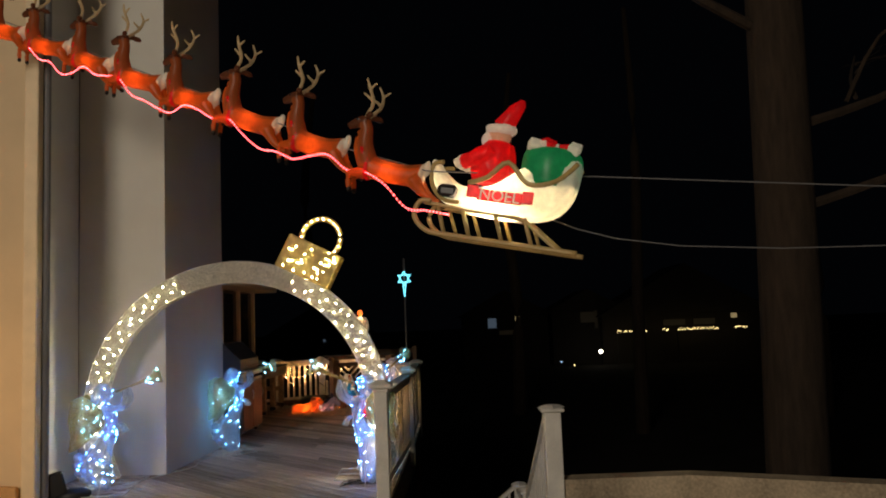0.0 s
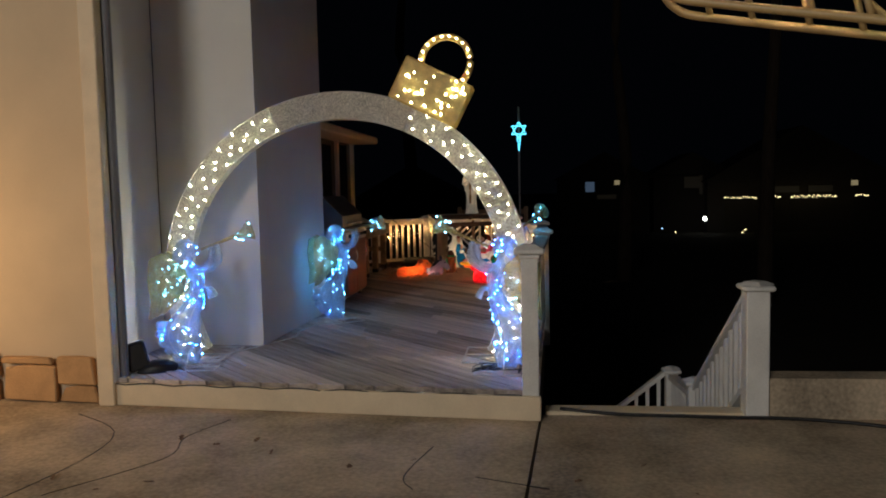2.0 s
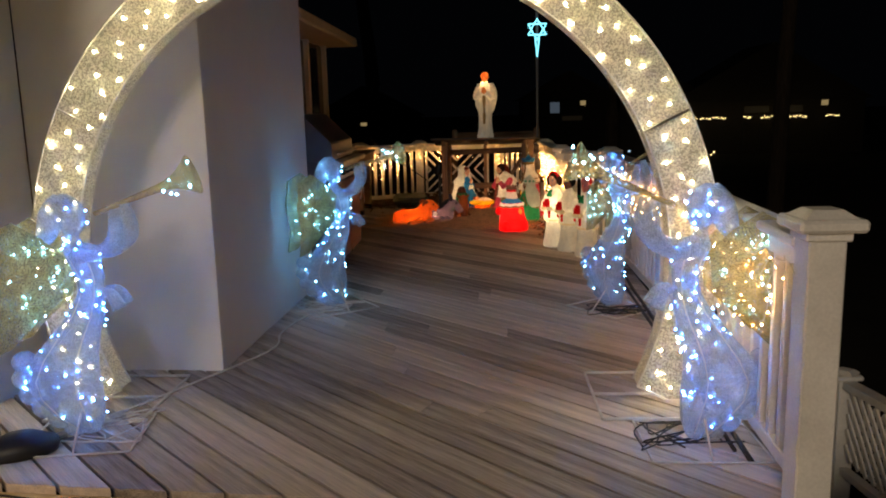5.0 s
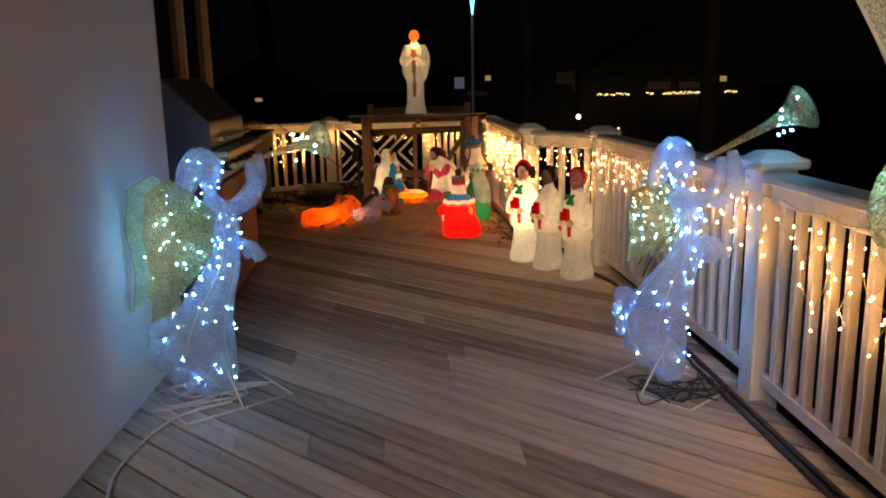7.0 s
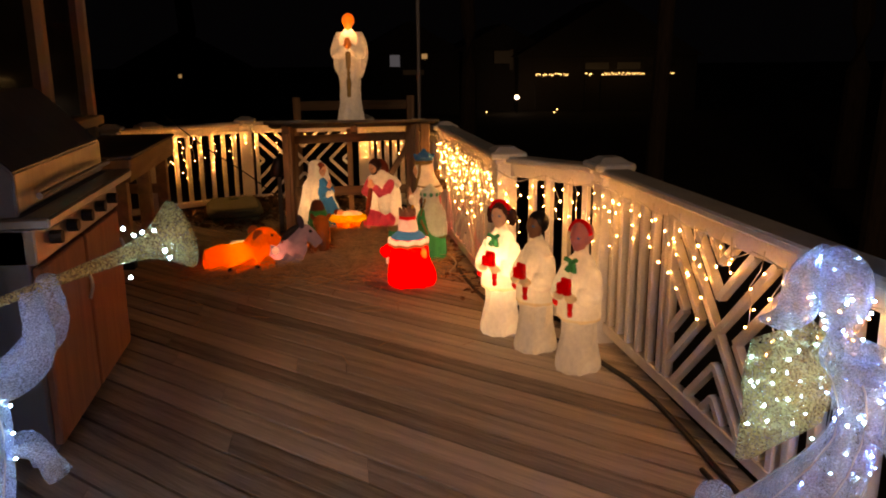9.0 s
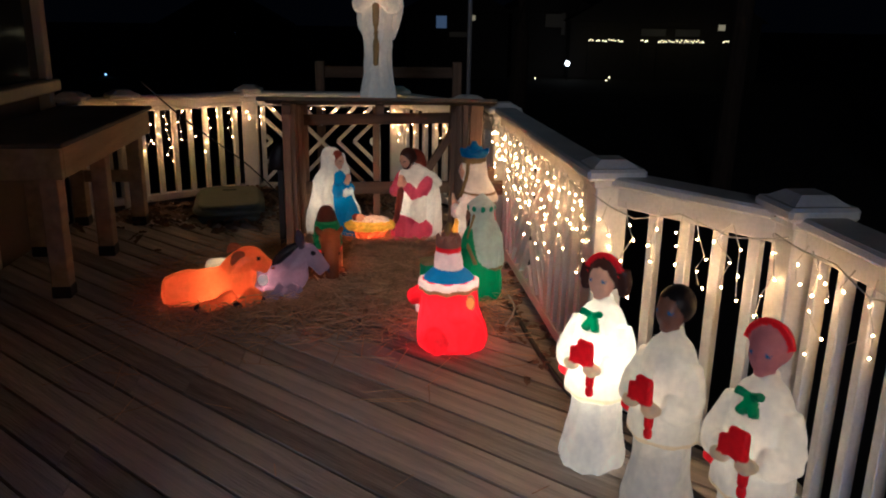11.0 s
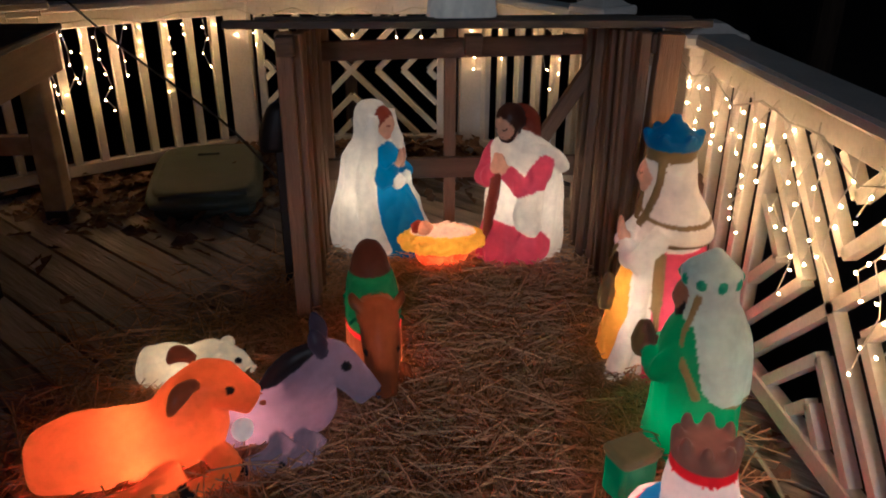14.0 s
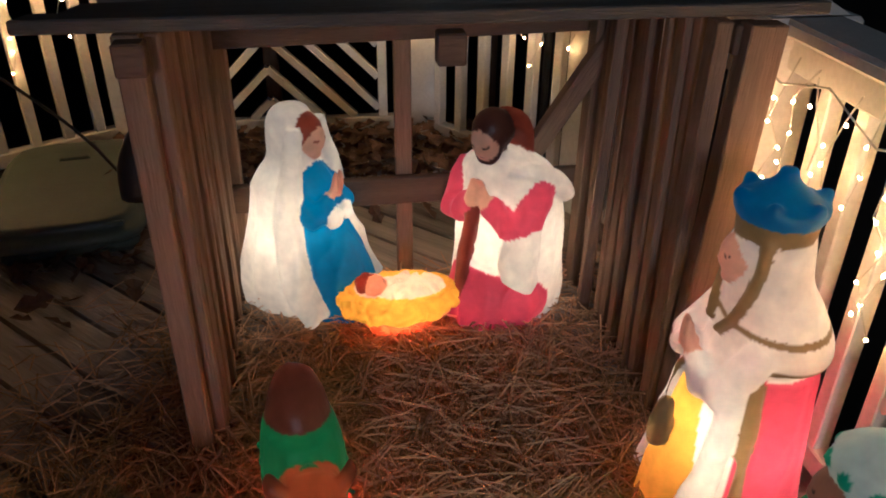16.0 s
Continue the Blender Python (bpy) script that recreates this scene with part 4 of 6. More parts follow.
figure("camel_figure", b, [(0.2, 0.06, 0.018), (0.012, 0.13, 0.05), HAIR, RED, BLACK], (-1.9, 14.18, 0), -82, "small lit brown plastic camel with a green saddle cloth", "animal figure", 2.0, (0.0, 0, 0.1), (1.0, 0.5, 0.22), group=KNEEL, size=0.9, fold=0.003)

# kings
KINGS = "three king figures"
b = bmesh.new()
loft(b, [(0.0, -0.04, 0, 0.17, 0.17), (0.04, -0.05, 0, 0.195, 0.18), (0.12, -0.04, 0, 0.185, 0.17), (0.2, -0.01, 0, 0.15, 0.15), (0.3, 0.0, 0, 0.145, 0.15), (0.34, 0.0, 0, 0.12, 0.13), (0.37, 0.0, 0, 0.09, 0.1)], seg=30, steps=4)
blob(b, (-0.13, 0.14, 0.07), (0.08, 0.06, 0.07), 0)
tube(b, [(0.135 * math.cos(a), 0.145 * math.sin(a), 0.335 + 0.006 * math.sin(a * 9)) for a in np.linspace(0, 6.283, 37)], 0.017, 1, 8, 1)
tube(b, [(0.145 * math.cos(a), 0.155 * math.sin(a), 0.312 + 0.006 * math.sin(a * 9)) for a in np.linspace(0, 6.283, 37)], 0.008, 7, 8, 1)
loft(b, [(0.35, 0.0, 0, 0.125, 0.135), (0.375, 0.0, 0, 0.115, 0.12), (0.41, 0.0, 0, 0.07, 0.075)], lambda u, a, z: 0 if u < 0.2 else 3, 28, 3)
loft(b, [(0.39, 0.0, 0, 0.07, 0.07), (0.43, 0.005, 0, 0.078, 0.076), (0.48, 0.01, 0, 0.07, 0.068), (0.5, 0.01, 0, 0.066, 0.064)], lambda u, a, z: 1, 24, 3)
head(b, (0.03, 0, 0.46), 0.052, 2, 1, 5, 5, 1)
loft(b, [(0.49, 0.01, 0, 0.067, 0.065), (0.525, 0.01, 0, 0.066, 0.064)], lambda u, a, z: 0, 24, 2)
loft(b, [(0.52, 0.01, 0, 0.066, 0.064), (0.545, 0.01, 0, 0.068, 0.066), (0.56, 0.01, 0, 0.04, 0.04)], lambda u, a, z: 4, 24, 2)
for k in range(8):
    blob(b, (0.01 + 0.058 * math.cos(k * 0.785), 0.056 * math.sin(k * 0.785), 0.56), (0.014, 0.014, 0.026), 4, None, 8, 6)
arms(b, (0.03, 0.12, 0.3), (0.13, 0.13, 0.23), (0.17, 0.03, 0.26), 0, 2, 0.04)
box(b, (0.17, -0.05, 0.27), (0.25, 0.05, 0.38), 0.01, None, 8)
box(b, (0.165, -0.055, 0.375), (0.255, 0.055, 0.4), 0.008, None, 7)
loft(b, [(0.12, 0.17, 0.05, 0.06, 0.05), (0.26, 0.17, 0.05, 0.045, 0.045)], lambda u, a, z: 1, 14, 3)
blob(b, (-0.14, -0.045, 0.25), (0.014, 0.026, 0.036), 6)
tube(b, [(-0.14, -0.045 + 0.028 * math.cos(a), 0.25 + 0.038 * math.sin(a)) for a in np.linspace(0, 6.283, 14)], 0.007, 7, 6, 1)
figure("kneeling_king", b, [RED, IVORY, SKIN, BLUE, (0.2, 0.1, 0.06), BLACK, (0.5, 0.33, 0.06), GOLD, GREEN], (-1.33, 13.2, 0), 112, "glowing red plastic kneeling king with blue collar and crown", "figure", 2.6, (0.0, 0, 0.16), (1.0, 0.55, 0.35), KINGS, 0.85, M_MOULDB, fold=0.006, below=0.3, freq=13)
b = bmesh.new()
loft(b, [(0.0, 0, 0, 0.13, 0.12), (0.1, 0, 0, 0.125, 0.115), (0.25, 0, 0, 0.115, 0.115), (0.36, 0, 0, 0.105, 0.115), (0.42, 0.0, 0, 0.075, 0.085)], seg=26, steps=4)
loft(b, [(0.19, -0.06, 0, 0.07, 0.07), (0.24, -0.05, 0, 0.085, 0.11), (0.36, -0.03, 0, 0.09, 0.12), (0.42, -0.02, 0, 0.08, 0.095), (0.47, -0.005, 0, 0.07, 0.07), (0.53, 0.0, 0, 0.07, 0.068)], lambda u, a, z: 4 if u < 0.09 else 1, 28, 4)
for s in (-1, 1):
    tube(b, [(0.02, s * 0.066, 0.5), (0.04, s * 0.08, 0.41), (0.03, s * 0.115, 0.33), (-0.02, s * 0.12, 0.23)], [0.007, 0.007, 0.007, 0.007], 4, 8)
head(b, (0.035, 0, 0.475), 0.052, 2, 2, 5, 8, 5)
loft(b, [(0.515, 0.005, 0, 0.073, 0.071), (0.55, 0.005, 0, 0.076, 0.074), (0.575, 0.005, 0, 0.05, 0.05), (0.6, 0.0, 0, 0.024, 0.024), (0.615, 0, 0, 0.006, 0.006)], lambda u, a, z: 1, 24, 3)
for k in range(9):
    blob(b, (0.005 + 0.074 * math.cos(k * 0.698), 0.072 * math.sin(k * 0.698), 0.535), (0.012, 0.016, 0.016), 3, None, 8, 6)
arms(b, (0.03, 0.085, 0.36), (0.09, 0.085, 0.27), (0.13, 0.025, 0.29), 0, 2, 0.03)
loft(b, [(0.26, 0.16, 0, 0.02, 0.02), (0.3, 0.16, 0, 0.032, 0.032), (0.34, 0.16, 0, 0.02, 0.02), (0.36, 0.16, 0, 0.01, 0.01)], lambda u, a, z: 4, 12, 2)
figure("green_robed_king", b, [GREEN, GREYG, BROWN, (0.03, 0.3, 0.16), GOLD, BLACK], (-1.1, 13.78, 0), 150, "lit plastic king in green robe and grey-green headdress", "figure", 0.8, (0.02, 0, 0.14), group=KINGS, size=0.9, fold=0.005, below=0.4)
b = bmesh.new()
loft(b, [(0.0, 0, 0, 0.13, 0.12), (0.1, 0.0, 0, 0.12, 0.115), (0.3, 0, 0, 0.1, 0.11), (0.45, -0.01, 0, 0.09, 0.11), (0.53, -0.01, 0, 0.07, 0.08)], seg=28, steps=4)
loft(b, [(0.0, -0.03, 0, 0.13, 0.135), (0.2, -0.025, 0, 0.11, 0.126), (0.42, -0.02, 0, 0.095, 0.122)], lambda u, a, z: 1, 28, 4)
loft(b, [(0.0, 0.06, 0.0, 0.11, 0.085), (0.15, 0.055, 0.0, 0.095, 0.08), (0.36, 0.045, 0.0, 0.06, 0.055)], lambda u, a, z: 3, 22, 4)
for s in (-1, 1):
    tube(b, [(0.06, s * 0.1, 0.4), (0.07, s * 0.11, 0.25), (0.1, s * 0.115, 0.1), (0.12, s * 0.1, 0.01)], [0.024, 0.026, 0.03, 0.03], 0, 10)
    tube(b, [(0.03, s * 0.118, 0.42), (0.025, s * 0.126, 0.25), (0.03, s * 0.135, 0.05)], 0.012, 5, 8)
loft(b, [(0.44, -0.03, 0, 0.1, 0.128), (0.47, -0.03, 0, 0.1, 0.125), (0.53, -0.015, 0, 0.085, 0.1), (0.58, 0.0, 0, 0.072, 0.075), (0.65, 0.005, 0, 0.066, 0.066), (0.68, 0.008, 0, 0.062, 0.062)], lambda u, a, z: 5 if u < 0.1 or 0.26 < u < 0.34 else 0, 30, 5)
head(b, (0.04, 0, 0.625), 0.05, 2, 0, 6, 6)
for s in (-1, 1):
    tube(b, [(0.045, s * 0.06, 0.67), (0.05, s * 0.064, 0.6), (0.07, s * 0.05, 0.52), (0.085, s * 0.02, 0.47)], 0.01, 5, 8)
loft(b, [(0.665, 0.012, 0, 0.067, 0.067), (0.7, 0.012, 0, 0.07, 0.07)], lambda u, a, z: 5, 24, 2)
loft(b, [(0.7, 0.012, 0, 0.074, 0.074), (0.725, 0.012, 0, 0.08, 0.08), (0.74, 0.012, 0, 0.05, 0.05), (0.765, 0.012, 0, 0.02, 0.02), (0.785, 0.012, 0, 0.018, 0.018)], lambda u, a, z: 4, 24, 3)
for k in range(6):
    blob(b, (0.012 + 0.072 * math.cos(k * 1.047), 0.072 * math.sin(k * 1.047), 0.735), (0.014, 0.014, 0.014), 4, None, 8, 6)
arms(b, (0.02, 0.1, 0.48), (0.09, 0.09, 0.38), (0.11, 0.02, 0.41), 0, 2, 0.03)
tube(b, [(0.14, 0.03, 0.41), (0.155, 0.035, 0.34), (0.15, 0.03, 0.29)], 0.007, 5, 6)
loft(b, [(0.2, 0.155, 0.03, 0.015, 0.015), (0.25, 0.155, 0.03, 0.022, 0.022), (0.31, 0.15, 0.03, 0.016, 0.016)], lambda u, a, z: 5, 12, 2)
figure("standing_king", b, [IVORY, ROSE, SKIN, AMBER, BLUE, GOLD, BLACK], (-1.08, 14.16, 0), 170, "lit plastic standing king with blue crown and rose cape", "figure", 1.4, (0.0, 0, 0.24), group=KINGS, size=0.97, fold=0.005, below=0.44)


def chorister(at, turn, watts, hair, skin, label, bow, material):
    b = bmesh.new()
    loft(b, [(0.0, 0, 0, 0.1, 0.1), (0.04, 0, 0, 0.105, 0.105), (0.15, 0, 0, 0.08, 0.085), (0.28, 0, 0, 0.08, 0.08)], lambda u, a, z: 0, 26, 4, 0.05, 9)
    loft(b, [(0.25, 0, 0, 0.092, 0.095), (0.265, 0, 0, 0.1, 0.102), (0.38, 0.0, 0, 0.085, 0.092), (0.48, 0, 0, 0.07, 0.08), (0.53, 0, 0, 0.055, 0.062), (0.555, 0, 0, 0.036, 0.036), (0.58, 0.0, 0, 0.03, 0.03)], lambda u, a, z: 3 if z < 0.262 else 0, 28, 5)
    head(b, (0.0, 0, 0.64), 0.054, 1, 2, 6, 6)
    if hair is HAIR:
        for s in (-1, 1):
            tube(b, [(0.0, s * 0.058, 0.67), (-0.005, s * 0.066, 0.62), (0.0, s * 0.06, 0.585)], [0.022, 0.024, 0.014], 2, 8)
    for s in (-1, 1):
        tube(b, [(0.0, s * 0.07, 0.49), (0.03, s * 0.092, 0.375), (0.085, s * 0.05, 0.38)], [0.03, 0.042, 0.032], 0, 10)
        if s < 0:
            tube(b, [(0.03, -0.1, 0.335), (0.06, -0.085, 0.315)], [0.022, 0.02], 4, 8, 3)
        blob(b, (0.118, s * 0.035, 0.375), (0.024, 0.026, 0.018), 3)
        box(b, (0.116, min(0, s * 0.052), 0.39), (0.134, max(0, s * 0.052), 0.455 + 0.012 * s), 0.004, pose(0, 0, 0, 0, 0, -6 * s), 4)
    tube(b, [(0.112, 0.03, 0.38), (0.115, 0.03, 0.32), (0.113, 0.03, 0.285)], 0.012, 4, 6)
    if bow:
        for dy, dz in ((0.034, 0.014), (-0.034, 0.014), (0.02, -0.045), (-0.02, -0.045)):
            tube(b, [(0.066, 0, 0.53), (0.084, dy, 0.53 + dz)], [0.009, 0.015], 5, 6, 2)
        tube(b, [(0.012, 0.06 * math.cos(a), 0.645 + 0.066 * math.sin(a)) for a in np.linspace(0.1, 3.04, 8)], 0.01, 4, 6, 2)
    return figure("chorister_figure", b, [IVORY, skin, hair, CREAM, RED, GREEN, BLUE], at, turn, label, "figure", watts, (0.0, 0, 0.38), (1.0, 0.8, 0.5), "chorister figures by the railing", 1.0, material, fold=0.005, below=0.5, voxel=0.0055)


chorister((-0.96, 12.17, 0), 226, 1.7, HAIR, SKIN, "brightly lit plastic choir child with green bow and red book", True, M_MOULDB)
chorister((-0.845, 11.89, 0), 212, 0.25, BLACK, BROWN, "dimly lit plastic choir boy with dark hair and red book", False, M_MOULD)
chorister((-0.72, 11.6, 0), 215, 0.25, PINK, PINK, "faded dim plastic choir girl with red hairband and green bow", True, M_MOULD)

# ---- stable ----
stb = thing("stable", "rough dark barn-board nativity stable with a plank roof", "stable")
rng = random.Random(21)


def rough_board(lo, hi, material, name="board", tilt=(0, 0, 0)):
    ctr = [(lo[i] + hi[i]) / 2 for i in range(3)]
    hf = [(hi[i] - lo[i]) / 2 for i in range(3)]
    bm = B([-h for h in hf], hf, 0.003)
    o = part(name, bm, material, stb)
    o.matrix_basis = pose(*ctr, *tilt)
    return o


y = 14.48
while y < 15.1:
    w = rng.uniform(0.022, 0.05)
    dx = rng.uniform(-0.012, 0.012)
    rough_board((-2.115 + dx, y, 0.0), (-2.085 + dx, y + w - 0.006, 0.93 - 0.13 * (y - 14.4)), M_BARN, tilt=(rng.uniform(-0.8, 0.8), rng.uniform(-0.6, 0.6), rng.uniform(-12, 12)))
    y += w
y = 14.42
while y < 14.98:
    w = rng.uniform(0.03, 0.065)
    dx = rng.uniform(-0.015, 0.015)
    rough_board((-1.125 + dx, y, 0.0), (-1.095 + dx, y + w - 0.012, 0.93 - 0.13 * (y - 14.4)), M_BARN, tilt=(rng.uniform(-1.2, 1.2), rng.uniform(-1, 1), rng.uniform(-12, 12)))
    y += w
rough_board((-2.15, 14.435, 0.0), (-2.105, 14.475, 0.93), M_BARN, "corner_post")
rough_board((-1.10, 14.37, 0.0), (-1.03, 14.415, 0.93), M_BARN, "corner_post", (0, 2, 0))
rough_board((-2.12, 15.1, 0.0), (-2.05, 15.16, 0.85), M_BARN, "corner_post")
rough_board((-1.13, 15.0, 0.0), (-1.06, 15.06, 0.86), M_BARN, "corner_post")
rough_board((-0.98, 14.5, 0.0), (-0.92, 14.55, 0.55), M_BARN, "stake", (3, 0, 0))
rough_board((-1.06, 14.42, 0.4), (-0.85, 14.52, 0.47), M_BARNH, "stub_log")
rough_board((-2.1, 15.08, 0.73), (-1.08, 15.105, 0.8), M_BARNH, "cross_rail", (0, -1, 0))
rough_board((-2.1, 15.08, 0.27), (-1.08, 15.105, 0.35), M_BARNH, "cross_rail")
rough_board((-1.63, 15.11, 0.0), (-1.585, 15.145, 0.84), M_BARN, "centre_post")
rough_board((-1.25, 14.98, 0.2), (-1.2, 15.02, 0.85), M_BARN, "brace", (0, 32, 0))
y = 14.38
for k in range(6):
    w = rng.uniform(0.11, 0.15)
    zc = 0.948 - 0.13 * (y - 14.4)
    rough_board((-2.25 + rng.uniform(-0.03, 0.03), y, zc - 0.011), (-0.93 + rng.uniform(-0.05, 0.05), y + w - 0.008, zc + 0.011), M_ROOFB, "roof_plank", (-7 + rng.uniform(-1, 1), rng.uniform(-0.4, 0.4), rng.uniform(-1, 1)))
    y += w
for x in (-2.12, -1.6, -1.07):
    rough_board((x - 0.025, 14.4, 0.87), (x + 0.025, 14.44, 0.925), M_BARNH, "roof_block")

# pale angel on the stable roof
b = bmesh.new()
loft(b, [(0.0, 0, 0, 0.1, 0.1), (0.03, 0, 0, 0.105, 0.105), (0.2, 0, 0, 0.08, 0.08), (0.42, 0.0, 0, 0.085, 0.085), (0.6, 0, 0, 0.085, 0.085), (0.69, 0, 0, 0.065, 0.065), (0.74, 0, 0, 0.035, 0.035)], seg=28, steps=4)
head(b, (0.0, 0, 0.8), 0.053, 1, 1, 3, 8)
for s in (-1, 1):
    loft(b, [(0.36, -0.06, s * 0.07, 0.012, 0.03), (0.48, -0.07, s * 0.09, 0.02, 0.045), (0.62, -0.07, s * 0.095, 0.02, 0.05), (0.72, -0.06, s * 0.07, 0.015, 0.035)], lambda u, a, z: 0, 12, 4)
arms(b, (0.0, 0.085, 0.66), (0.06, 0.1, 0.55), (0.09, 0.02, 0.6), 0, 1, 0.036)
tube(b, [(0.085, 0, 0.56), (0.09, 0.0, 0.4), (0.085, 0, 0.22)], [0.016, 0.014, 0.012], 2, 6)
figure("roof_angel", b, [IVORY, (0.85, 0.3, 0.08), GOLD, AUBURN], (-1.6, 14.78, 0.912), 262, "pale plastic praying angel with glowing orange head on the stable roof", "figure", 0.9, (0.0, 0, 0.72), (1.0, 0.6, 0.3), fold=0.007, below=0.6, freq=22)

# ---- porch clutter ----
gr = thing("gas_grill", "large stainless gas grill with closed hood on an orange-brown cabinet", "grill")
Y0, Y1 = 10.98, 12.15


def prism(profile, y0, y1, bevel=0.006):
    b = bmesh.new()
    f = [b.verts.new((x, y0, z)) for x, z in profile]
    k = [b.verts.new((x, y1, z)) for x, z in profile]
    b.faces.new(f)
    b.faces.new(k[::-1])
    n = len(profile)
    for i in range(n):
        b.faces.new((f[i], k[i], k[(i + 1) % n], f[(i + 1) % n]))
    bmesh.ops.recalc_face_normals(b, faces=b.faces)
    bmesh.ops.bevel(b, geom=list(b.edges), offset=bevel, segments=2, affect="EDGES")
    return b


hood = part("hood", prism([(-3.4, 0.93), (-3.4, 1.24), (-3.3, 1.31), (-3.12, 1.31), (-2.88, 1.07), (-2.88, 0.93)], Y0 + 0.03, Y1 - 0.03), M_STEEL, gr, "brushed steel hood")
part("side_panel", prism([(-3.41, 0.93), (-3.41, 1.25), (-3.3, 1.325), (-3.11, 1.325), (-2.865, 1.075), (-2.865, 0.93)], Y0, Y0 + 0.028), M_GREY, hood, "dark grey hood side")
part("handle", tube(bmesh.new(), [(-2.83, Y0 + 0.12, 0.98), (-2.83, (Y0 + Y1) / 2, 0.98), (-2.83, Y1 - 0.12, 0.98)], 0.012, 0, 8, 2), M_STEEL, hood)
part("front_shelf", B((-2.98, Y0, 0.885), (-2.77, Y1 + 0.05, 0.925), 0.008), M_STEEL, gr)
part("control_panel", B((-3.0, Y0 + 0.02, 0.76), (-2.83, Y1 - 0.02, 0.884), 0.006), M_STEEL, gr)
for k in range(5):
    part("knob", tube(bmesh.new(), [(-2.83, Y0 + 0.18 + k * 0.2, 0.825), (-2.79, Y0 + 0.18 + k * 0.2, 0.825)], 0.024, 0, 10, 1), M_BLACK, gr)
part("cabinet_body", B((-3.4, Y0 + 0.02, 0.06), (-2.86, Y1 - 0.02, 0.929), 0.006), M_GREY, gr)
for y0, y1 in ((Y0 + 0.04, Y0 + 0.56), (Y0 + 0.59, Y1 - 0.04)):
    d = part("cabinet_door", B((-2.859, y0, 0.09), (-2.83, y1, 0.745), 0.006), M_CABINET, gr)
    part("door_handle", tube(bmesh.new(), [(-2.815, y1 - 0.06, 0.5), (-2.8, y1 - 0.06, 0.56), (-2.815, y1 - 0.06, 0.62)], 0.008, 0, 6), M_STEEL, d)
for x in (-3.35, -2.92):
    for y in (Y0 + 0.1, Y1 - 0.1):
        part("caster", tube(bmesh.new(), [(x - 0.02, y, 0.03), (x + 0.02, y, 0.03)], 0.03, 0, 10, 1), M_BLACK, gr)
tb = thing("work_table", "raw timber work table with square legs and a dark top", "table")
part("tabletop", B((-3.72, 13.8, 0.775), (-3.12, 15.5, 0.80), 0.006), M_TABTOP, tb)
for lo, hi in (((-3.7, 13.82, 0.62), (-3.14, 13.86, 0.773)), ((-3.7, 15.44, 0.62), (-3.14, 15.48, 0.773)), ((-3.18, 13.862, 0.62), (-3.14, 15.438, 0.773)), ((-3.7, 13.862, 0.62), (-3.66, 15.438, 0.773))):
    part("apron", B(lo, hi, 0.004), M_TABLE, tb)
for y in (13.91, 14.66, 15.39):
    for x in (-3.23, -3.61):
        leg = part("leg", B((x - 0.045, y - 0.045, 0.06), (x + 0.045, y + 0.045, 0.77), 0.005), M_TABLE, tb)
        part("foot_cap", B((x - 0.047, y - 0.047, 0.0), (x + 0.047, y + 0.047, 0.062), 0.004), M_BLACK, leg)
part("stretcher", B((-3.6, 15.36, 0.3), (-3.24, 15.4, 0.38), 0.004), M_TABLE, tb)
lid = thing("storage_bin", "low dull green plastic storage bin with a ribbed lid", "storage bin", (-2.67, 15.68, 0.0), 8)
part("bin_body", B((-0.21, -0.33, 0.0), (0.21, 0.33, 0.075), 0.03), M_LID, lid)
t = bmesh.new()
loft(t, [(0.07, 0, 0, 0.225, 0.36), (0.075, 0, 0, 0.245, 0.385), (0.1, 0, 0, 0.245, 0.385), (0.115, 0, 0, 0.22, 0.35), (0.135, 0, 0, 0.2, 0.325), (0.137, 0, 0, 0.05, 0.1)], seg=40, steps=3)
for v in t.verts:
    a = math.atan2(v.co.y / 0.385, v.co.x / 0.245)
    k = 1 / max(abs(math.cos(a)) ** 6 + abs(math.sin(a)) ** 6, 1e-6) ** (1 / 6)
    v.co.x, v.co.y = v.co.x * k, v.co.y * k
grip = B((-0.05, 0.16, 0.13), (0.05, 0.185, 0.146), 0.004)
lid_top = part("bin_lid", t, M_LID, lid, smooth=True)
part("grip", grip, M_LID, lid_top)
for s in (-1, 1):
    part("hinge", B((s * 0.12 - 0.06, -0.345, 0.1), (s * 0.12 + 0.06, -0.33, 0.128), 0.004), M_LID, lid_top)
fl = thing("flood_light", "black plastic flood light with its cable on the deck edge", "flood light", (-3.62, 7.45, 0.0), 25)
part("lamp_housing", B((-0.09, -0.04, 0.03), (0.07, 0.05, 0.25), 0.015, pose(0, 0, 0, 0, -14, 0)), M_BLACK, fl)
part("base", loft(bmesh.new(), [(0.0, 0.1, 0, 0.15, 0.08), (0.05, 0.12, 0, 0.14, 0.08), (0.09, 0.12, 0, 0.06, 0.04)], seg=18, steps=3), M_BLACK, fl, smooth=True)
cp = thing("capped_post", "dark post standing beside the stable with a black top", "post", (-2.2, 14.75, 0.0))
part("shaft", B((-0.018, -0.018, 0.0), (0.018, 0.018, 0.58), 0.004), M_BLACK, cp)
part("head_cover", loft(bmesh.new(), [(0.5, -0.02, 0, 0.05, 0.04), (0.57, -0.01, 0, 0.055, 0.045), (0.64, 0.0, 0, 0.035, 0.035), (0.66, 0, 0, 0.01, 0.01)], seg=14, steps=3), M_BLACK, cp, smooth=True)


def cable(name, pts, r, material, label):
    return tagged(finish(name, tube(bmesh.new(), pts, r, 0, 6, 5), material, smooth=True), label, "cable")


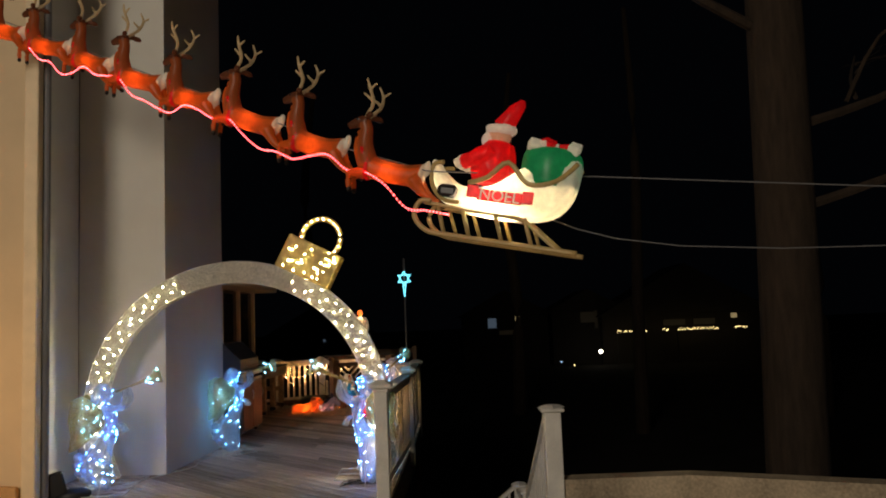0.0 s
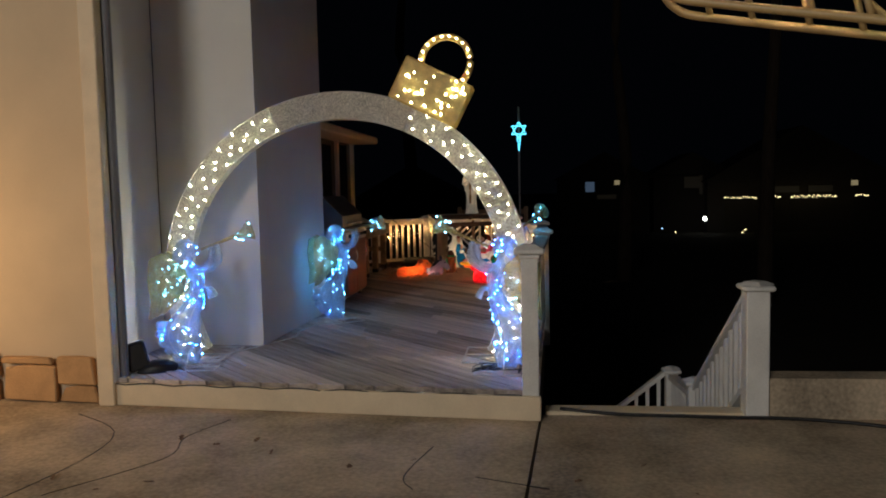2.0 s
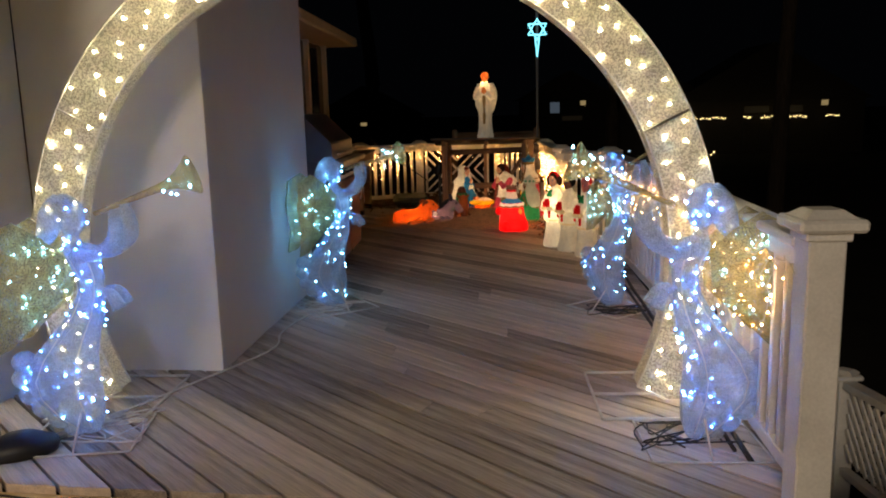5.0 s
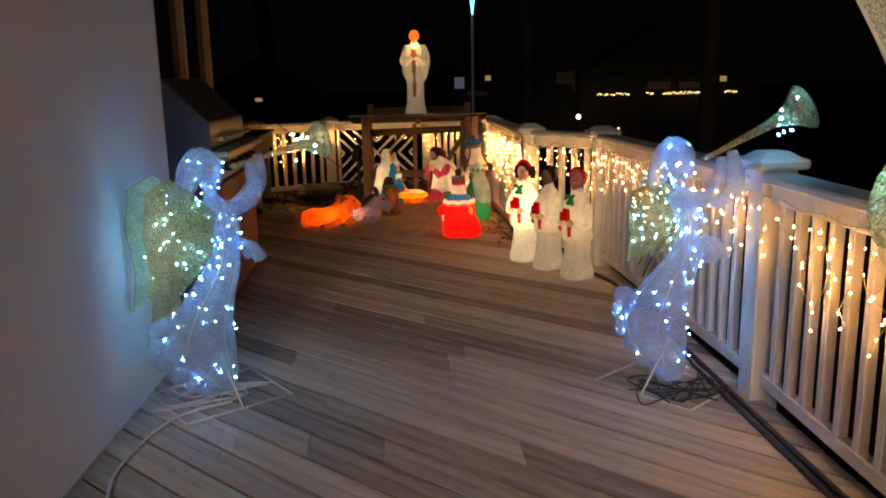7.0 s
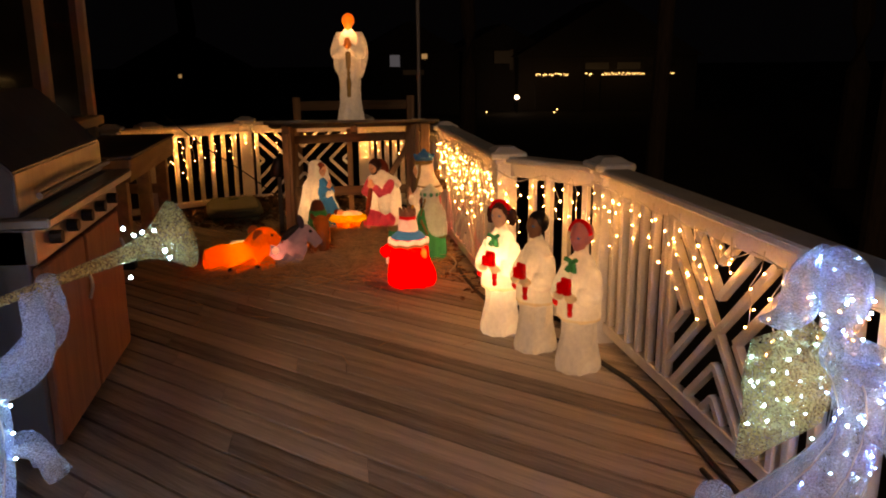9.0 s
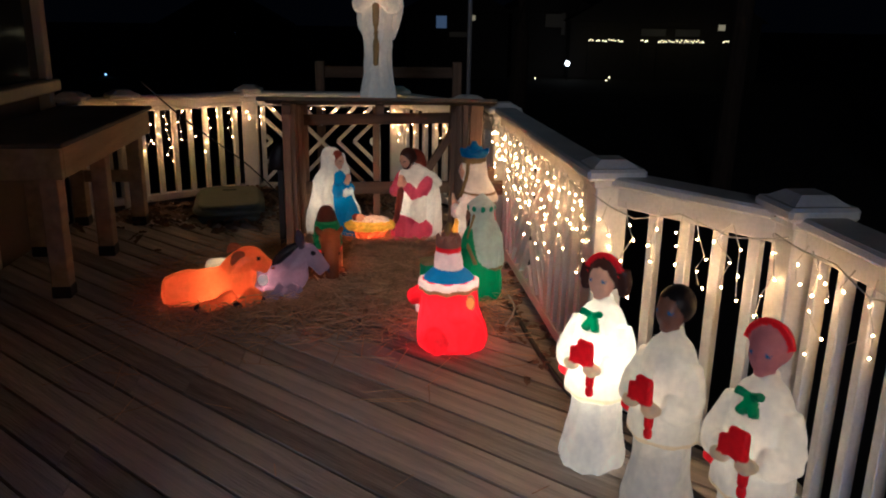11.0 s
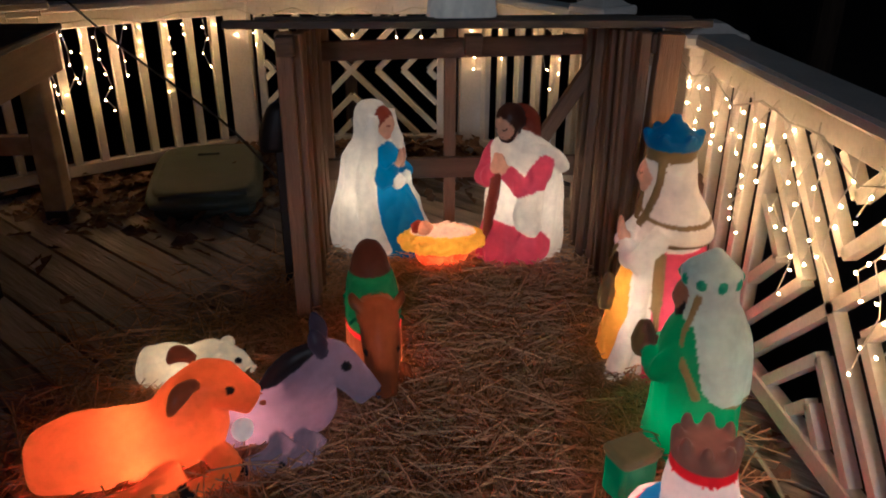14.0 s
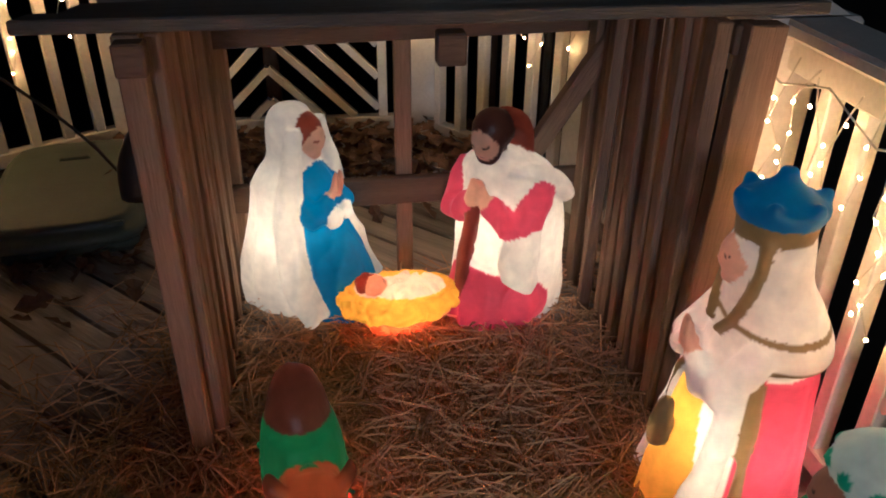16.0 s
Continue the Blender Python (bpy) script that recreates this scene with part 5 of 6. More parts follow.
cable("deck_cable", [(-0.66, 7.4, 0.012), (-0.62, 8.3, 0.012), (-0.6, 9.2, 0.012), (-0.57, 10.2, 0.012), (-0.55, 11.4, 0.012), (-0.9, 12.5, 0.012), (-0.97, 13.6, 0.012)], 0.012, M_BLACK, "black rubber cable lying along the railing's foot")
cable("deck_cable", [(-0.69, 7.5, 0.01), (-0.65, 8.5, 0.01), (-0.63, 9.4, 0.01), (-0.6, 10.6, 0.01)], 0.01, M_BLACK, "second black cable lying along the railing's foot")
cable("white_cord", [(-2.6, 9.75, 0.01), (-2.8, 9.6, 0.01), (-2.88, 9.2, 0.01), (-2.84, 8.9, 0.01), (-2.95, 8.6, 0.01), (-3.1, 8.3, 0.01), (-3.3, 7.9, 0.01), (-3.45, 7.6, 0.01)], 0.006, M_WIRE, "thin white extension cord along the stucco wall")
cable("straw_cord", [(-2.6, 14.3, 0.03), (-2.45, 14.12, 0.06), (-2.3, 14.25, 0.03), (-2.2, 14.05, 0.04), (-2.05, 14.2, 0.03)], 0.004, M_WIRE, "thin white cord lying over the straw")
cable("railing_cord", [(-1.05, 14.6, 0.02), (-1.0, 14.1, 0.02), (-0.95, 13.6, 0.02), (-1.05, 13.3, 0.02)], 0.006, M_WIRE, "white cord lying between the kings and the railing")
cable("slack_wire", [(-3.2, 15.6, 0.95), (-2.9, 15.5, 0.7), (-2.5, 15.3, 0.45), (-2.25, 15.0, 0.3)], 0.005, M_DARKWIRE, "dark slack wire strung from the railing to the stable")
cable("threshold_cable", [(-0.4, 7.15, -0.165), (0.0, 7.1, -0.185), (0.6, 7.06, -0.185), (1.5, 6.95, -0.185), (3.0, 6.2, -0.185)], 0.012, M_BLACK, "black cable running along the stair threshold")
rng = random.Random(31)
for cx, cy in ((-3.3, 7.72), (-0.84, 7.62), (-2.68, 9.82), (-0.8, 9.6)):
    tg = bmesh.new()
    for k in range(4):
        tube(tg, [(cx + rng.uniform(-0.22, 0.22), cy + rng.uniform(-0.16, 0.2), 0.008 + rng.random() * 0.02) for j in range(7)], 0.0035, 0, 5, 4)
    tagged(finish("cord_tangle", tg, M_WIRE if cx < -1 else M_DARKWIRE), "loose tangle of thin light cord at an angel's foot", "cord")
cl = thing("fascia_cord", "thin dark light cord clipped along the fascia's top", "cord")
wv = [(-3.78 + k * 0.13, 7.235 - k * 0.13 * 0.083, -0.028 - 0.012 * (k % 3 == 1)) for k in range(25)]
part("cord", tube(bmesh.new(), wv, 0.005, 0, 5, 2), M_DARKWIRE, cl)

# straw and leaves
rng = random.Random(5)
vs, fs = [], []


def blade(x, y, z, ln, w, yaw, pitch, roll):
    d = Vector((math.cos(yaw) * math.cos(pitch), math.sin(yaw) * math.cos(pitch), math.sin(pitch)))
    s = Vector((-math.sin(yaw), math.cos(yaw), 0)) * w
    up = Vector((0, 0, w))
    n = len(vs)
    p = Vector((x, y, z))
    mid = p + d * ln * 0.5 + Vector((0, 0, roll * ln))
    for c in (p, mid, p + d * ln):
        vs.extend([c - s, c + s, c + up])
    for a in (n, n + 3):
        for j in range(3):
            fs.append((a + j, a + (j + 1) % 3, a + 3 + (j + 1) % 3, a + 3 + j))


def straw_at():
    while True:
        x, y = rng.gauss(-1.62, 0.36), rng.gauss(14.25, 0.42)
        if rng.random() < 0.2:
            x, y = rng.gauss(-2.35, 0.28), rng.gauss(13.95, 0.28)
        if 13.1 < y < 15.1 and -2.9 < x < -0.98:
            return x, y


for k in range(17000):
    x, y = straw_at()
    blade(x, y, rng.random() ** 2 * 0.045, rng.uniform(0.05, 0.19), rng.uniform(0.0012, 0.0028), rng.uniform(0, 6.28), rng.uniform(-0.12, 0.2), rng.uniform(-0.05, 0.08))
for k in range(90):
    blade(rng.gauss(-1.8, 0.6), rng.gauss(13.2, 0.4), 0.004, rng.uniform(0.05, 0.25), 0.002, rng.uniform(0, 6.28), 0.02, 0.0)
me = bpy.data.meshes.new("straw")
me.from_pydata(vs, [], fs)
me.materials.append(M_STRAW)
tagged(new("straw", me), "dry loose straw scattered over the deck under the figures", "straw", kind="stuff")
vs, fs = [], []


def leaf(x, y, z, s):
    n = len(vs)
    m = Matrix.Translation((x, y, z)) @ Euler((rng.uniform(-0.6, 0.6), rng.uniform(-0.6, 0.6), rng.uniform(0, 6.28))).to_matrix().to_4x4()
    for px, py, pz in ((-0.5, 0, 0), (-0.15, 0.28, 0.1), (0.1, 0.18, 0.03), (0.3, 0.3, 0.12), (0.55, 0, 0.0), (0.3, -0.3, 0.12), (0.1, -0.18, 0.03), (-0.15, -0.28, 0.1), (0.1, 0, 0.0)):
        vs.append(m @ Vector((px * s, py * s, pz * s)))
    for j in range(8):
        fs.append((n + j, n + (j + 1) % 8, n + 8))


for k in range(1500):
    u = rng.random()
    if u < 0.6:
        x, y = rng.uniform(-2.6, -1.2), 16.12 - abs(rng.gauss(0, 0.22))
    elif u < 0.85:
        q = rng.random()
        x, y = -2.6 - q * 0.75 + rng.gauss(0, 0.1), 16.1 - q * 0.45 - abs(rng.gauss(0, 0.16))
    else:
        x, y = rng.gauss(-2.9, 0.35), rng.gauss(15.6, 0.3)
    leaf(x, y, 0.015 + rng.random() ** 2 * (0.11 if u < 0.6 else 0.04), rng.uniform(0.05, 0.11))
for k in range(60):
    leaf(-0.95 + rng.gauss(0, 0.06), rng.uniform(12.7, 14.3), 0.012, rng.uniform(0.04, 0.08))
for k in range(22):
    leaf(rng.uniform(-3.4, 0.6), rng.uniform(5.2, 6.8), -0.19, rng.uniform(0.03, 0.07))
me = bpy.data.meshes.new("dead_leaves")
me.from_pydata(vs, [], fs)
me.materials.append(M_LEAF)
tagged(new("dead_leaves", me), "brown dead oak leaves drifted along the back railing", "leaves", kind="stuff")

# star on its pole, rail of the landing behind
sp = thing("star_pole", "thin grey pole with a cyan neon star behind the railing", "light pole", (-0.83, 16.4, 0))
part("pole", tube(bmesh.new(), [(0, 0, -2.6), (0, 0, 1.0), (0, 0, 2.85)], 0.018, 0, 8, 2), M_GREY, sp)
sb = bmesh.new()
for ph in (math.pi / 2, -math.pi / 2):
    pts = [(0.15 * math.cos(ph + k * 2 * math.pi / 3), -0.03, 2.42 + 0.15 * math.sin(ph + k * 2 * math.pi / 3)) for k in range(4)]
    for p, q in zip(pts, pts[1:]):
        tube(sb, [p, q], 0.009, 0, 6, 1)
for x in (-0.03, 0.03):
    tube(sb, [(x, -0.03, 2.3), (0, -0.03, 2.04)], 0.008, 0, 6, 1)
part("neon_star", sb, M_STAR, sp, "cyan neon star outline")
ld = thing("landing_rail", "dark wooden landing rail standing behind the deck", "railing")
part("post", B((-0.78, 17.95, -2.7), (-0.69, 18.05, 0.98), 0.006), M_BARN, ld)
part("post", B((-2.15, 17.95, -2.7), (-2.06, 18.05, 0.98), 0.006), M_BARN, ld)
part("rail", B((-2.06, 17.98, 0.82), (-0.78, 18.02, 0.93), 0.006), M_BARNH, ld)

# ---- flying sleigh and deer ----
HEAD, CLIMB = 163.0, 15.0
SL = pose(0.33, 4.49, 2.07, 0, 0, HEAD) @ pose(0, 0, 0, 0, -CLIMB + 3, 0) @ Matrix.Scale(1.06, 4)
sleigh = thing("sleigh", "glowing white plastic sleigh with green gift sack, hung on a wire", "sleigh")
sleigh.matrix_basis = SL
b = bmesh.new()
st_ = smoothed([(-0.40, 0.30, 0.34, 0.05), (-0.37, 0.14, 0.37, 0.12), (-0.28, 0.04, 0.36, 0.15), (-0.12, 0.0, 0.30, 0.155), (0.04, 0.0, 0.18, 0.15), (0.2, 0.01, 0.15, 0.14), (0.32, 0.05, 0.2, 0.12), (0.4, 0.13, 0.28, 0.08), (0.42, 0.2, 0.27, 0.03)], 4)
rings = []
for x, z0, z1, w in st_:
    ring = []
    for k in range(20):
        a = 2 * math.pi * k / 20
        ca, sa = math.cos(a), math.sin(a)
        ring.append(b.verts.new((x, w * math.copysign(abs(ca) ** 0.6, ca), (z0 + z1) / 2 + (z1 - z0) / 2 * math.copysign(abs(sa) ** 0.6, sa))))
    rings.append(ring)
for r0, r1 in zip(rings, rings[1:]):
    for k in range(20):
        b.faces.new((r0[k], r0[(k + 1) % 20], r1[(k + 1) % 20], r1[k]))
b.faces.new(rings[0])
b.faces.new(rings[-1][::-1])
bmesh.ops.recalc_face_normals(b, faces=b.faces)
body = part("sleigh_body", b, S_WHITE, sleigh, smooth=True)
lamp("sleigh_bulb", SL @ Vector((0.02, 0.0, 0.09)), 11.0, (1.0, 0.78, 0.48), 0.03)
trim_ = bmesh.new()
for s in (-1, 1):
    tube(trim_, [(-0.39, s * 0.1, 0.33), (-0.3, s * 0.155, 0.22), (-0.16, s * 0.165, 0.19), (-0.04, s * 0.16, 0.29), (0.06, s * 0.158, 0.2), (0.16, s * 0.15, 0.16)], 0.014, 0, 6)
    tube(trim_, [(0.2, s * 0.148, 0.05), (0.3, s * 0.13, 0.06), (0.38, s * 0.1, 0.14), (0.39, s * 0.09, 0.24), (0.33, s * 0.11, 0.26)], 0.012, 0, 6)
part("scroll_trim", trim_, S_GOLD, body, "old gold scroll trim", True)
part("cutout", B((0.22, 0.118, 0.07), (0.33, 0.141, 0.14), 0.02), S_DARK, body, "dark painted panel")
sk = loft(bmesh.new(), [(0.2, -0.24, 0, 0.14, 0.165), (0.28, -0.24, 0, 0.16, 0.17), (0.36, -0.24, 0, 0.16, 0.16), (0.4, -0.24, 0, 0.13, 0.13), (0.41, -0.24, 0, 0.05, 0.05)], seg=22, steps=3, fold=0.04, folds=7)
part("gift_sack", sk, S_GREEN, sleigh, "deep green sack", True)
rng = random.Random(3)
for k in range(12):
    g = B((-0.035, -0.03, -0.025), (0.035, 0.03, 0.025), 0.005, Matrix.Translation((-0.24 + rng.uniform(-0.12, 0.12), rng.uniform(-0.11, 0.11), 0.405 + rng.uniform(0, 0.02))) @ Euler((rng.uniform(-0.5, 0.5), rng.uniform(-0.5, 0.5), rng.uniform(0, 3))).to_matrix().to_4x4())
    part("gift", g, [S_RED, S_WHITE, S_YELLOW, S_WHITE][k % 4], sleigh)
bn = B((-0.14, 0.155, 0.075), (0.1, 0.163, 0.135), 0.002)
for s, x in ((-1, -0.17), (1, 0.13)):
    box(bn, (x - 0.03, 0.152, 0.085), (x + 0.03, 0.16, 0.15), 0.002)
ban = part("banner", bn, S_RED, body, "red ribbon banner")
cu = bpy.data.curves.new("lettering", "FONT")
cu.body, cu.size, cu.extrude, cu.align_x, cu.align_y = "NOEL", 0.085, 0.002, "CENTER", "CENTER"
tmp = new("lettering", cu)
me = bpy.data.meshes.new_from_object(tmp.evaluated_get(bpy.context.evaluated_depsgraph_get()))
bpy.data.objects.remove(tmp)
me.materials.append(S_WHITE)
lt = new("lettering", me)
lt.parent = ban
lt.matrix_basis = Matrix(((-1, 0, 0, -0.02), (0, 0, 1, 0.166), (0, 1, 0, 0.106), (0, 0, 0, 1)))
tagged(lt, "white painted word NOEL")
for s in (-1, 1):
    rn = tube(bmesh.new(), [(-0.46, s * 0.13, -0.13), (-0.2, s * 0.13, -0.13), (0.2, s * 0.13, -0.13), (0.36, s * 0.13, -0.12), (0.44, s * 0.13, -0.05), (0.42, s * 0.13, 0.03), (0.36, s * 0.13, 0.04)], 0.014, 0, 8, 5)
    tube(rn, [(-0.36, s * 0.13, -0.13), (-0.24, s * 0.12, -0.05), (-0.12, s * 0.11, 0.01), (0.2, s * 0.11, 0.02), (0.4, s * 0.12, 0.03)], 0.011, 0, 8, 5)
    for x in (-0.22, -0.06, 0.12, 0.26):
        tube(rn, [(x + 0.06, s * 0.11, 0.015), (x, s * 0.125, -0.12)], 0.011, 0, 6, 1)
    part("runner", rn, M_TAN, sleigh, "tan plastic sleigh runner", True)
b = bmesh.new()
loft(b, [(0.16, 0, 0, 0.1, 0.1), (0.24, 0, 0, 0.12, 0.12), (0.33, -0.01, 0, 0.1, 0.11), (0.39, -0.02, 0, 0.07, 0.08)], seg=22, steps=4)
blob(b, (-0.01, 0, 0.43), (0.06, 0.062, 0.06), 2)
blob(b, (0.045, 0, 0.4), (0.045, 0.055, 0.05), 1)
tube(b, [(-0.015 + 0.068 * math.cos(a), 0.068 * math.sin(a), 0.465) for a in np.linspace(0, 6.283, 16)], 0.02, 1, 8, 1)
tube(b, [(-0.02, 0, 0.48), (-0.06, 0, 0.55), (-0.1, 0, 0.61), (-0.1, 0, 0.64)], [0.062, 0.05, 0.03, 0.012], 0, 12)
for s in (-1, 1):
    tube(b, [(0.0, s * 0.1, 0.34), (0.08, s * 0.12, 0.28), (0.15, s * 0.07, 0.26)], [0.04, 0.042, 0.036], 0, 10)
    tube(b, [(0.14, s * 0.075, 0.262), (0.17, s * 0.06, 0.26)], [0.042, 0.04], 1, 8, 2)
    blob(b, (0.19, s * 0.05, 0.26), (0.03, 0.03, 0.03), 1)
rm = moulded("sleigh_rider", b, [RED, IVORY, SKIN], voxel=0.007, fold=0.005)
rm.materials.append(M_MOULDB)
figr = tagged(new("sleigh_rider", rm), "plain red and white plastic rider figure seated in the sleigh", "figure")
figr.matrix_basis = SL @ Matrix.Translation((0.08, 0, 0.02))


def deer():
    b = bmesh.new()
    t = bmesh.new()
    loft(t, [(-0.2, -0.02, 0, 0.015, 0.015), (-0.18, -0.01, 0, 0.06, 0.05), (-0.08, 0.005, 0, 0.055, 0.05), (0.06, 0.0, 0, 0.06, 0.052), (0.15, -0.02, 0, 0.06, 0.05), (0.19, -0.03, 0, 0.02, 0.02)], lambda u, a, z: 1 if z < -0.17 else 6 if abs(a) > 2.3 else 0, 20, 3)
    bmesh.ops.transform(t, matrix=Matrix.Rotation(math.radians(90), 4, "Y"), verts=t.verts)
    merge(b, t)
    tube(b, [(0.13, 0, 0.02), (0.17, 0, 0.12), (0.18, 0, 0.2), (0.2, 0, 0.235)], [0.06, 0.042, 0.034, 0.036], 6, 12)
    tube(b, [(0.18, 0, 0.245), (0.23, 0, 0.235), (0.29, 0, 0.205)], [0.036, 0.032, 0.018], 2, 10)
    tube(b, [(0.155, 0, 0.0), (0.21, 0, 0.1), (0.215, 0, 0.19)], [0.03, 0.025, 0.015], 0, 8)
    blob(b, (-0.205, 0, 0.05), (0.02, 0.022, 0.045), 1)
    for s in (-1, 1):
        tube(b, [(0.19, s * 0.02, 0.275), (0.15, s * 0.055, 0.34), (0.17, s * 0.095, 0.41), (0.2, s * 0.085, 0.46)], [0.011, 0.011, 0.01, 0.007], 3, 8)
        tube(b, [(0.155, s * 0.055, 0.35), (0.215, s * 0.06, 0.385)], [0.01, 0.007], 3, 8, 2)
        tube(b, [(0.17, s * 0.09, 0.4), (0.13, s * 0.1, 0.44)], [0.009, 0.007], 3, 8, 2)
        tube(b, [(0.18, s * 0.03, 0.27), (0.15, s * 0.065, 0.275), (0.13, s * 0.08, 0.265)], [0.012, 0.018, 0.006], 2, 8)
        blob(b, (0.235, s * 0.03, 0.25), (0.008, 0.007, 0.008), 4, None, 8, 6)
        tube(b, [(0.13, s * 0.035, -0.03), (0.21, s * 0.035, -0.05), (0.2, s * 0.035, -0.12)], [0.03, 0.02, 0.014], 0, 8)
        blob(b, (0.195, s * 0.035, -0.135), (0.016, 0.015, 0.016), 4, None, 8, 6)
        tube(b, [(-0.15, s * 0.035, -0.02), (-0.22, s * 0.035, -0.08), (-0.31, s * 0.035, -0.12)], [0.045, 0.025, 0.014], 0, 8)
        blob(b, (-0.325, s * 0.035, -0.125), (0.016, 0.015, 0.016), 4, None, 8, 6)
    tube(b, [(0.12, 0.056 * math.cos(a), 0.063 * math.sin(a)) for a in np.linspace(0, 6.28, 12)], 0.009, 5, 6, 1)
    tube(b, [(0.16 + 0.02 * math.sin(a), 0.05 * math.cos(a), 0.08 + 0.03 * math.sin(a)) for a in np.linspace(0, 6.28, 12)], 0.008, 5, 6, 1)
    me = moulded("reindeer_figure", b, [(0.55, 0.11, 0.015), IVORY, (0.14, 0.045, 0.02), (0.6, 0.45, 0.25), BLACK, RED, (0.36, 0.09, 0.025)], voxel=0.006, soften=2)
    me.materials.append(M_MOULD)
    return tagged(new("reindeer_figure", me), "lit brown plastic reindeer with pale antlers hanging on a wire", "reindeer", "flying reindeer in a row")



DV = Vector((-0.48, 0.275, 0.245))
D0 = Vector((-0.3, 4.63, 2.4))
DH = 163.0
first = deer()
first.matrix_basis = pose(*D0, 0, 0, DH) @ pose(0, 0, 0, 0, -CLIMB, 0) @ Matrix.Scale(1.12, 4)
lamp("reindeer_bulb", D0 + Vector((0, 0, 0)), 0.5, (1.0, 0.36, 0.12), 0.02)
for k in range(1, 8):
    p = D0 + DV * k
    copy_thing(first, pose(*p, 0, 0, DH - (k % 2) * 8) @ pose(0, 0, 0, 0, -CLIMB - 3 * (k % 3), 0))
    lamp("reindeer_bulb", p, 0.5, (1.0, 0.36, 0.12), 0.02)
rp = thing("rope_light", "red bead rope light looping from deer to deer", "rope light")
rb = bmesh.new()
pts = []
for k in range(0, 29):
    u = k / 4 - 0.7
    p = D0 + DV * u + Vector((0.0, -0.09, -0.2 + 0.13 * abs(math.sin(u * math.pi / 2 + 0.6)) + 0.03 * math.sin(u * 9)))
    pts.append(p)
tube(rb, pts, 0.0055, 0, 6, 4)
rows = smoothed(pts, 7)
RB = bulb_mesh(M_ROPE, 0.0055)
for row in rows:
    o = new("bead", RB)
    o.parent = rp
    o.matrix_basis = Matrix.Translation(Vector(row) + Vector((0, -0.006, 0)))
part("tube", rb, M_ROPET, rp)
cable("support_wire", [tuple(D0 + DV * 8 + Vector((0, 0.05, 0.1))), tuple(D0 + DV * 3 + Vector((0, 0.05, 0.08))), tuple(D0 + Vector((0, 0.05, 0.08))), (0.9, 4.4, 2.28), (8.0, 4.6, 1.82)], 0.004, M_GREY, "thin steel wire carrying the sleigh and reindeer")
cable("support_wire", [(0.5, 4.5, 2.1), (2.0, 4.6, 1.85), (8.0, 4.8, 1.9)], 0.004, M_GREY, "second thin steel stay wire behind the sleigh")

# ---- tree and far shore ----
tree = thing("bare_tree", "large bare winter tree trunk with thin leafless branches at night", "tree", (4.0, 9.4, -2.6))
part("trunk", tube(bmesh.new(), [(0, 0, -0.2), (0.02, 0, 1.5), (0.12, 0, 5), (0.2, 0, 9), (0.25, 0, 13)], [0.5, 0.37, 0.34, 0.32, 0.25], 0, 18, 6), M_BARK, tree, smooth=True)
rng = random.Random(77)


def limb(p, d, ln, r, depth):
    q = p + d * ln * 0.5 + Vector((rng.uniform(-0.1, 0.1), rng.uniform(-0.1, 0.1), rng.uniform(-0.05, 0.15))) * ln
    e = p + d * ln
    tube(lb, [p, q, e], [r, r * 0.75, r * 0.4], 0, 6, 3)
    if depth:
        for k in range(3):
            nd = (d + Vector((rng.uniform(-0.8, 0.8), rng.uniform(-0.6, 0.6), rng.uniform(-0.3, 0.7)))).normalized()
            limb(p + (e - p) * rng.uniform(0.4, 1.0), nd, ln * 0.6, r * 0.4, depth - 1)


for z, dx, dy in ((5.2, 1.0, -0.2), (6.2, 0.9, 0.1), (7.5, -0.8, -0.5), (9.2, -1.0, -0.3), (10, 0.6, -0.6)):
    lb = bmesh.new()
    limb(Vector((0.0, 0, z)), Vector((dx, dy, 0.35)).normalized(), 2.6, 0.07, 3)
    part("branch", lb, M_BARK, tree)
for k, (x, y, r) in enumerate(((9, 22, 0.3), (14, 30, 0.4), (6.5, 27, 0.25), (3, 34, 0.3), (20, 33, 0.4), (-6, 36, 0.35))):
    tr2 = thing("bare_tree", "dark bare tree standing far back in the night", "tree", (x, y, -2.7))
    part("trunk", tube(bmesh.new(), [(0, 0, 0), (0.1, 0, 5), (0.3 * (-1) ** k, 0, 10), (0.2, 0, 15)], [r, r * 0.8, r * 0.6, r * 0.3], 0, 10, 4), M_BARK, tr2)


def far_house(x, y, w, h, windows, label):
    """A dark far house with a gabled roof and lit windows."""
    ob = thing("far_house", label, "house", (x, y, -2.8))
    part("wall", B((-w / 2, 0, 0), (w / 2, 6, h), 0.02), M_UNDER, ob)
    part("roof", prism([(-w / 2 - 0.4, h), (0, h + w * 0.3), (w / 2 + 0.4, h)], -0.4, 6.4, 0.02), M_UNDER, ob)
    for wx, wz, ww, wh, m in windows:
        win = part("window", B((wx - ww / 2 - 0.06, -0.05, wz - wh / 2 - 0.06), (wx + ww / 2 + 0.06, -0.005, wz + wh / 2 + 0.06), 0.01), M_UNDER, ob)
        part("pane", B((wx - ww / 2, -0.09, wz - wh / 2), (wx + ww / 2, -0.055, wz + wh / 2)), m, win)


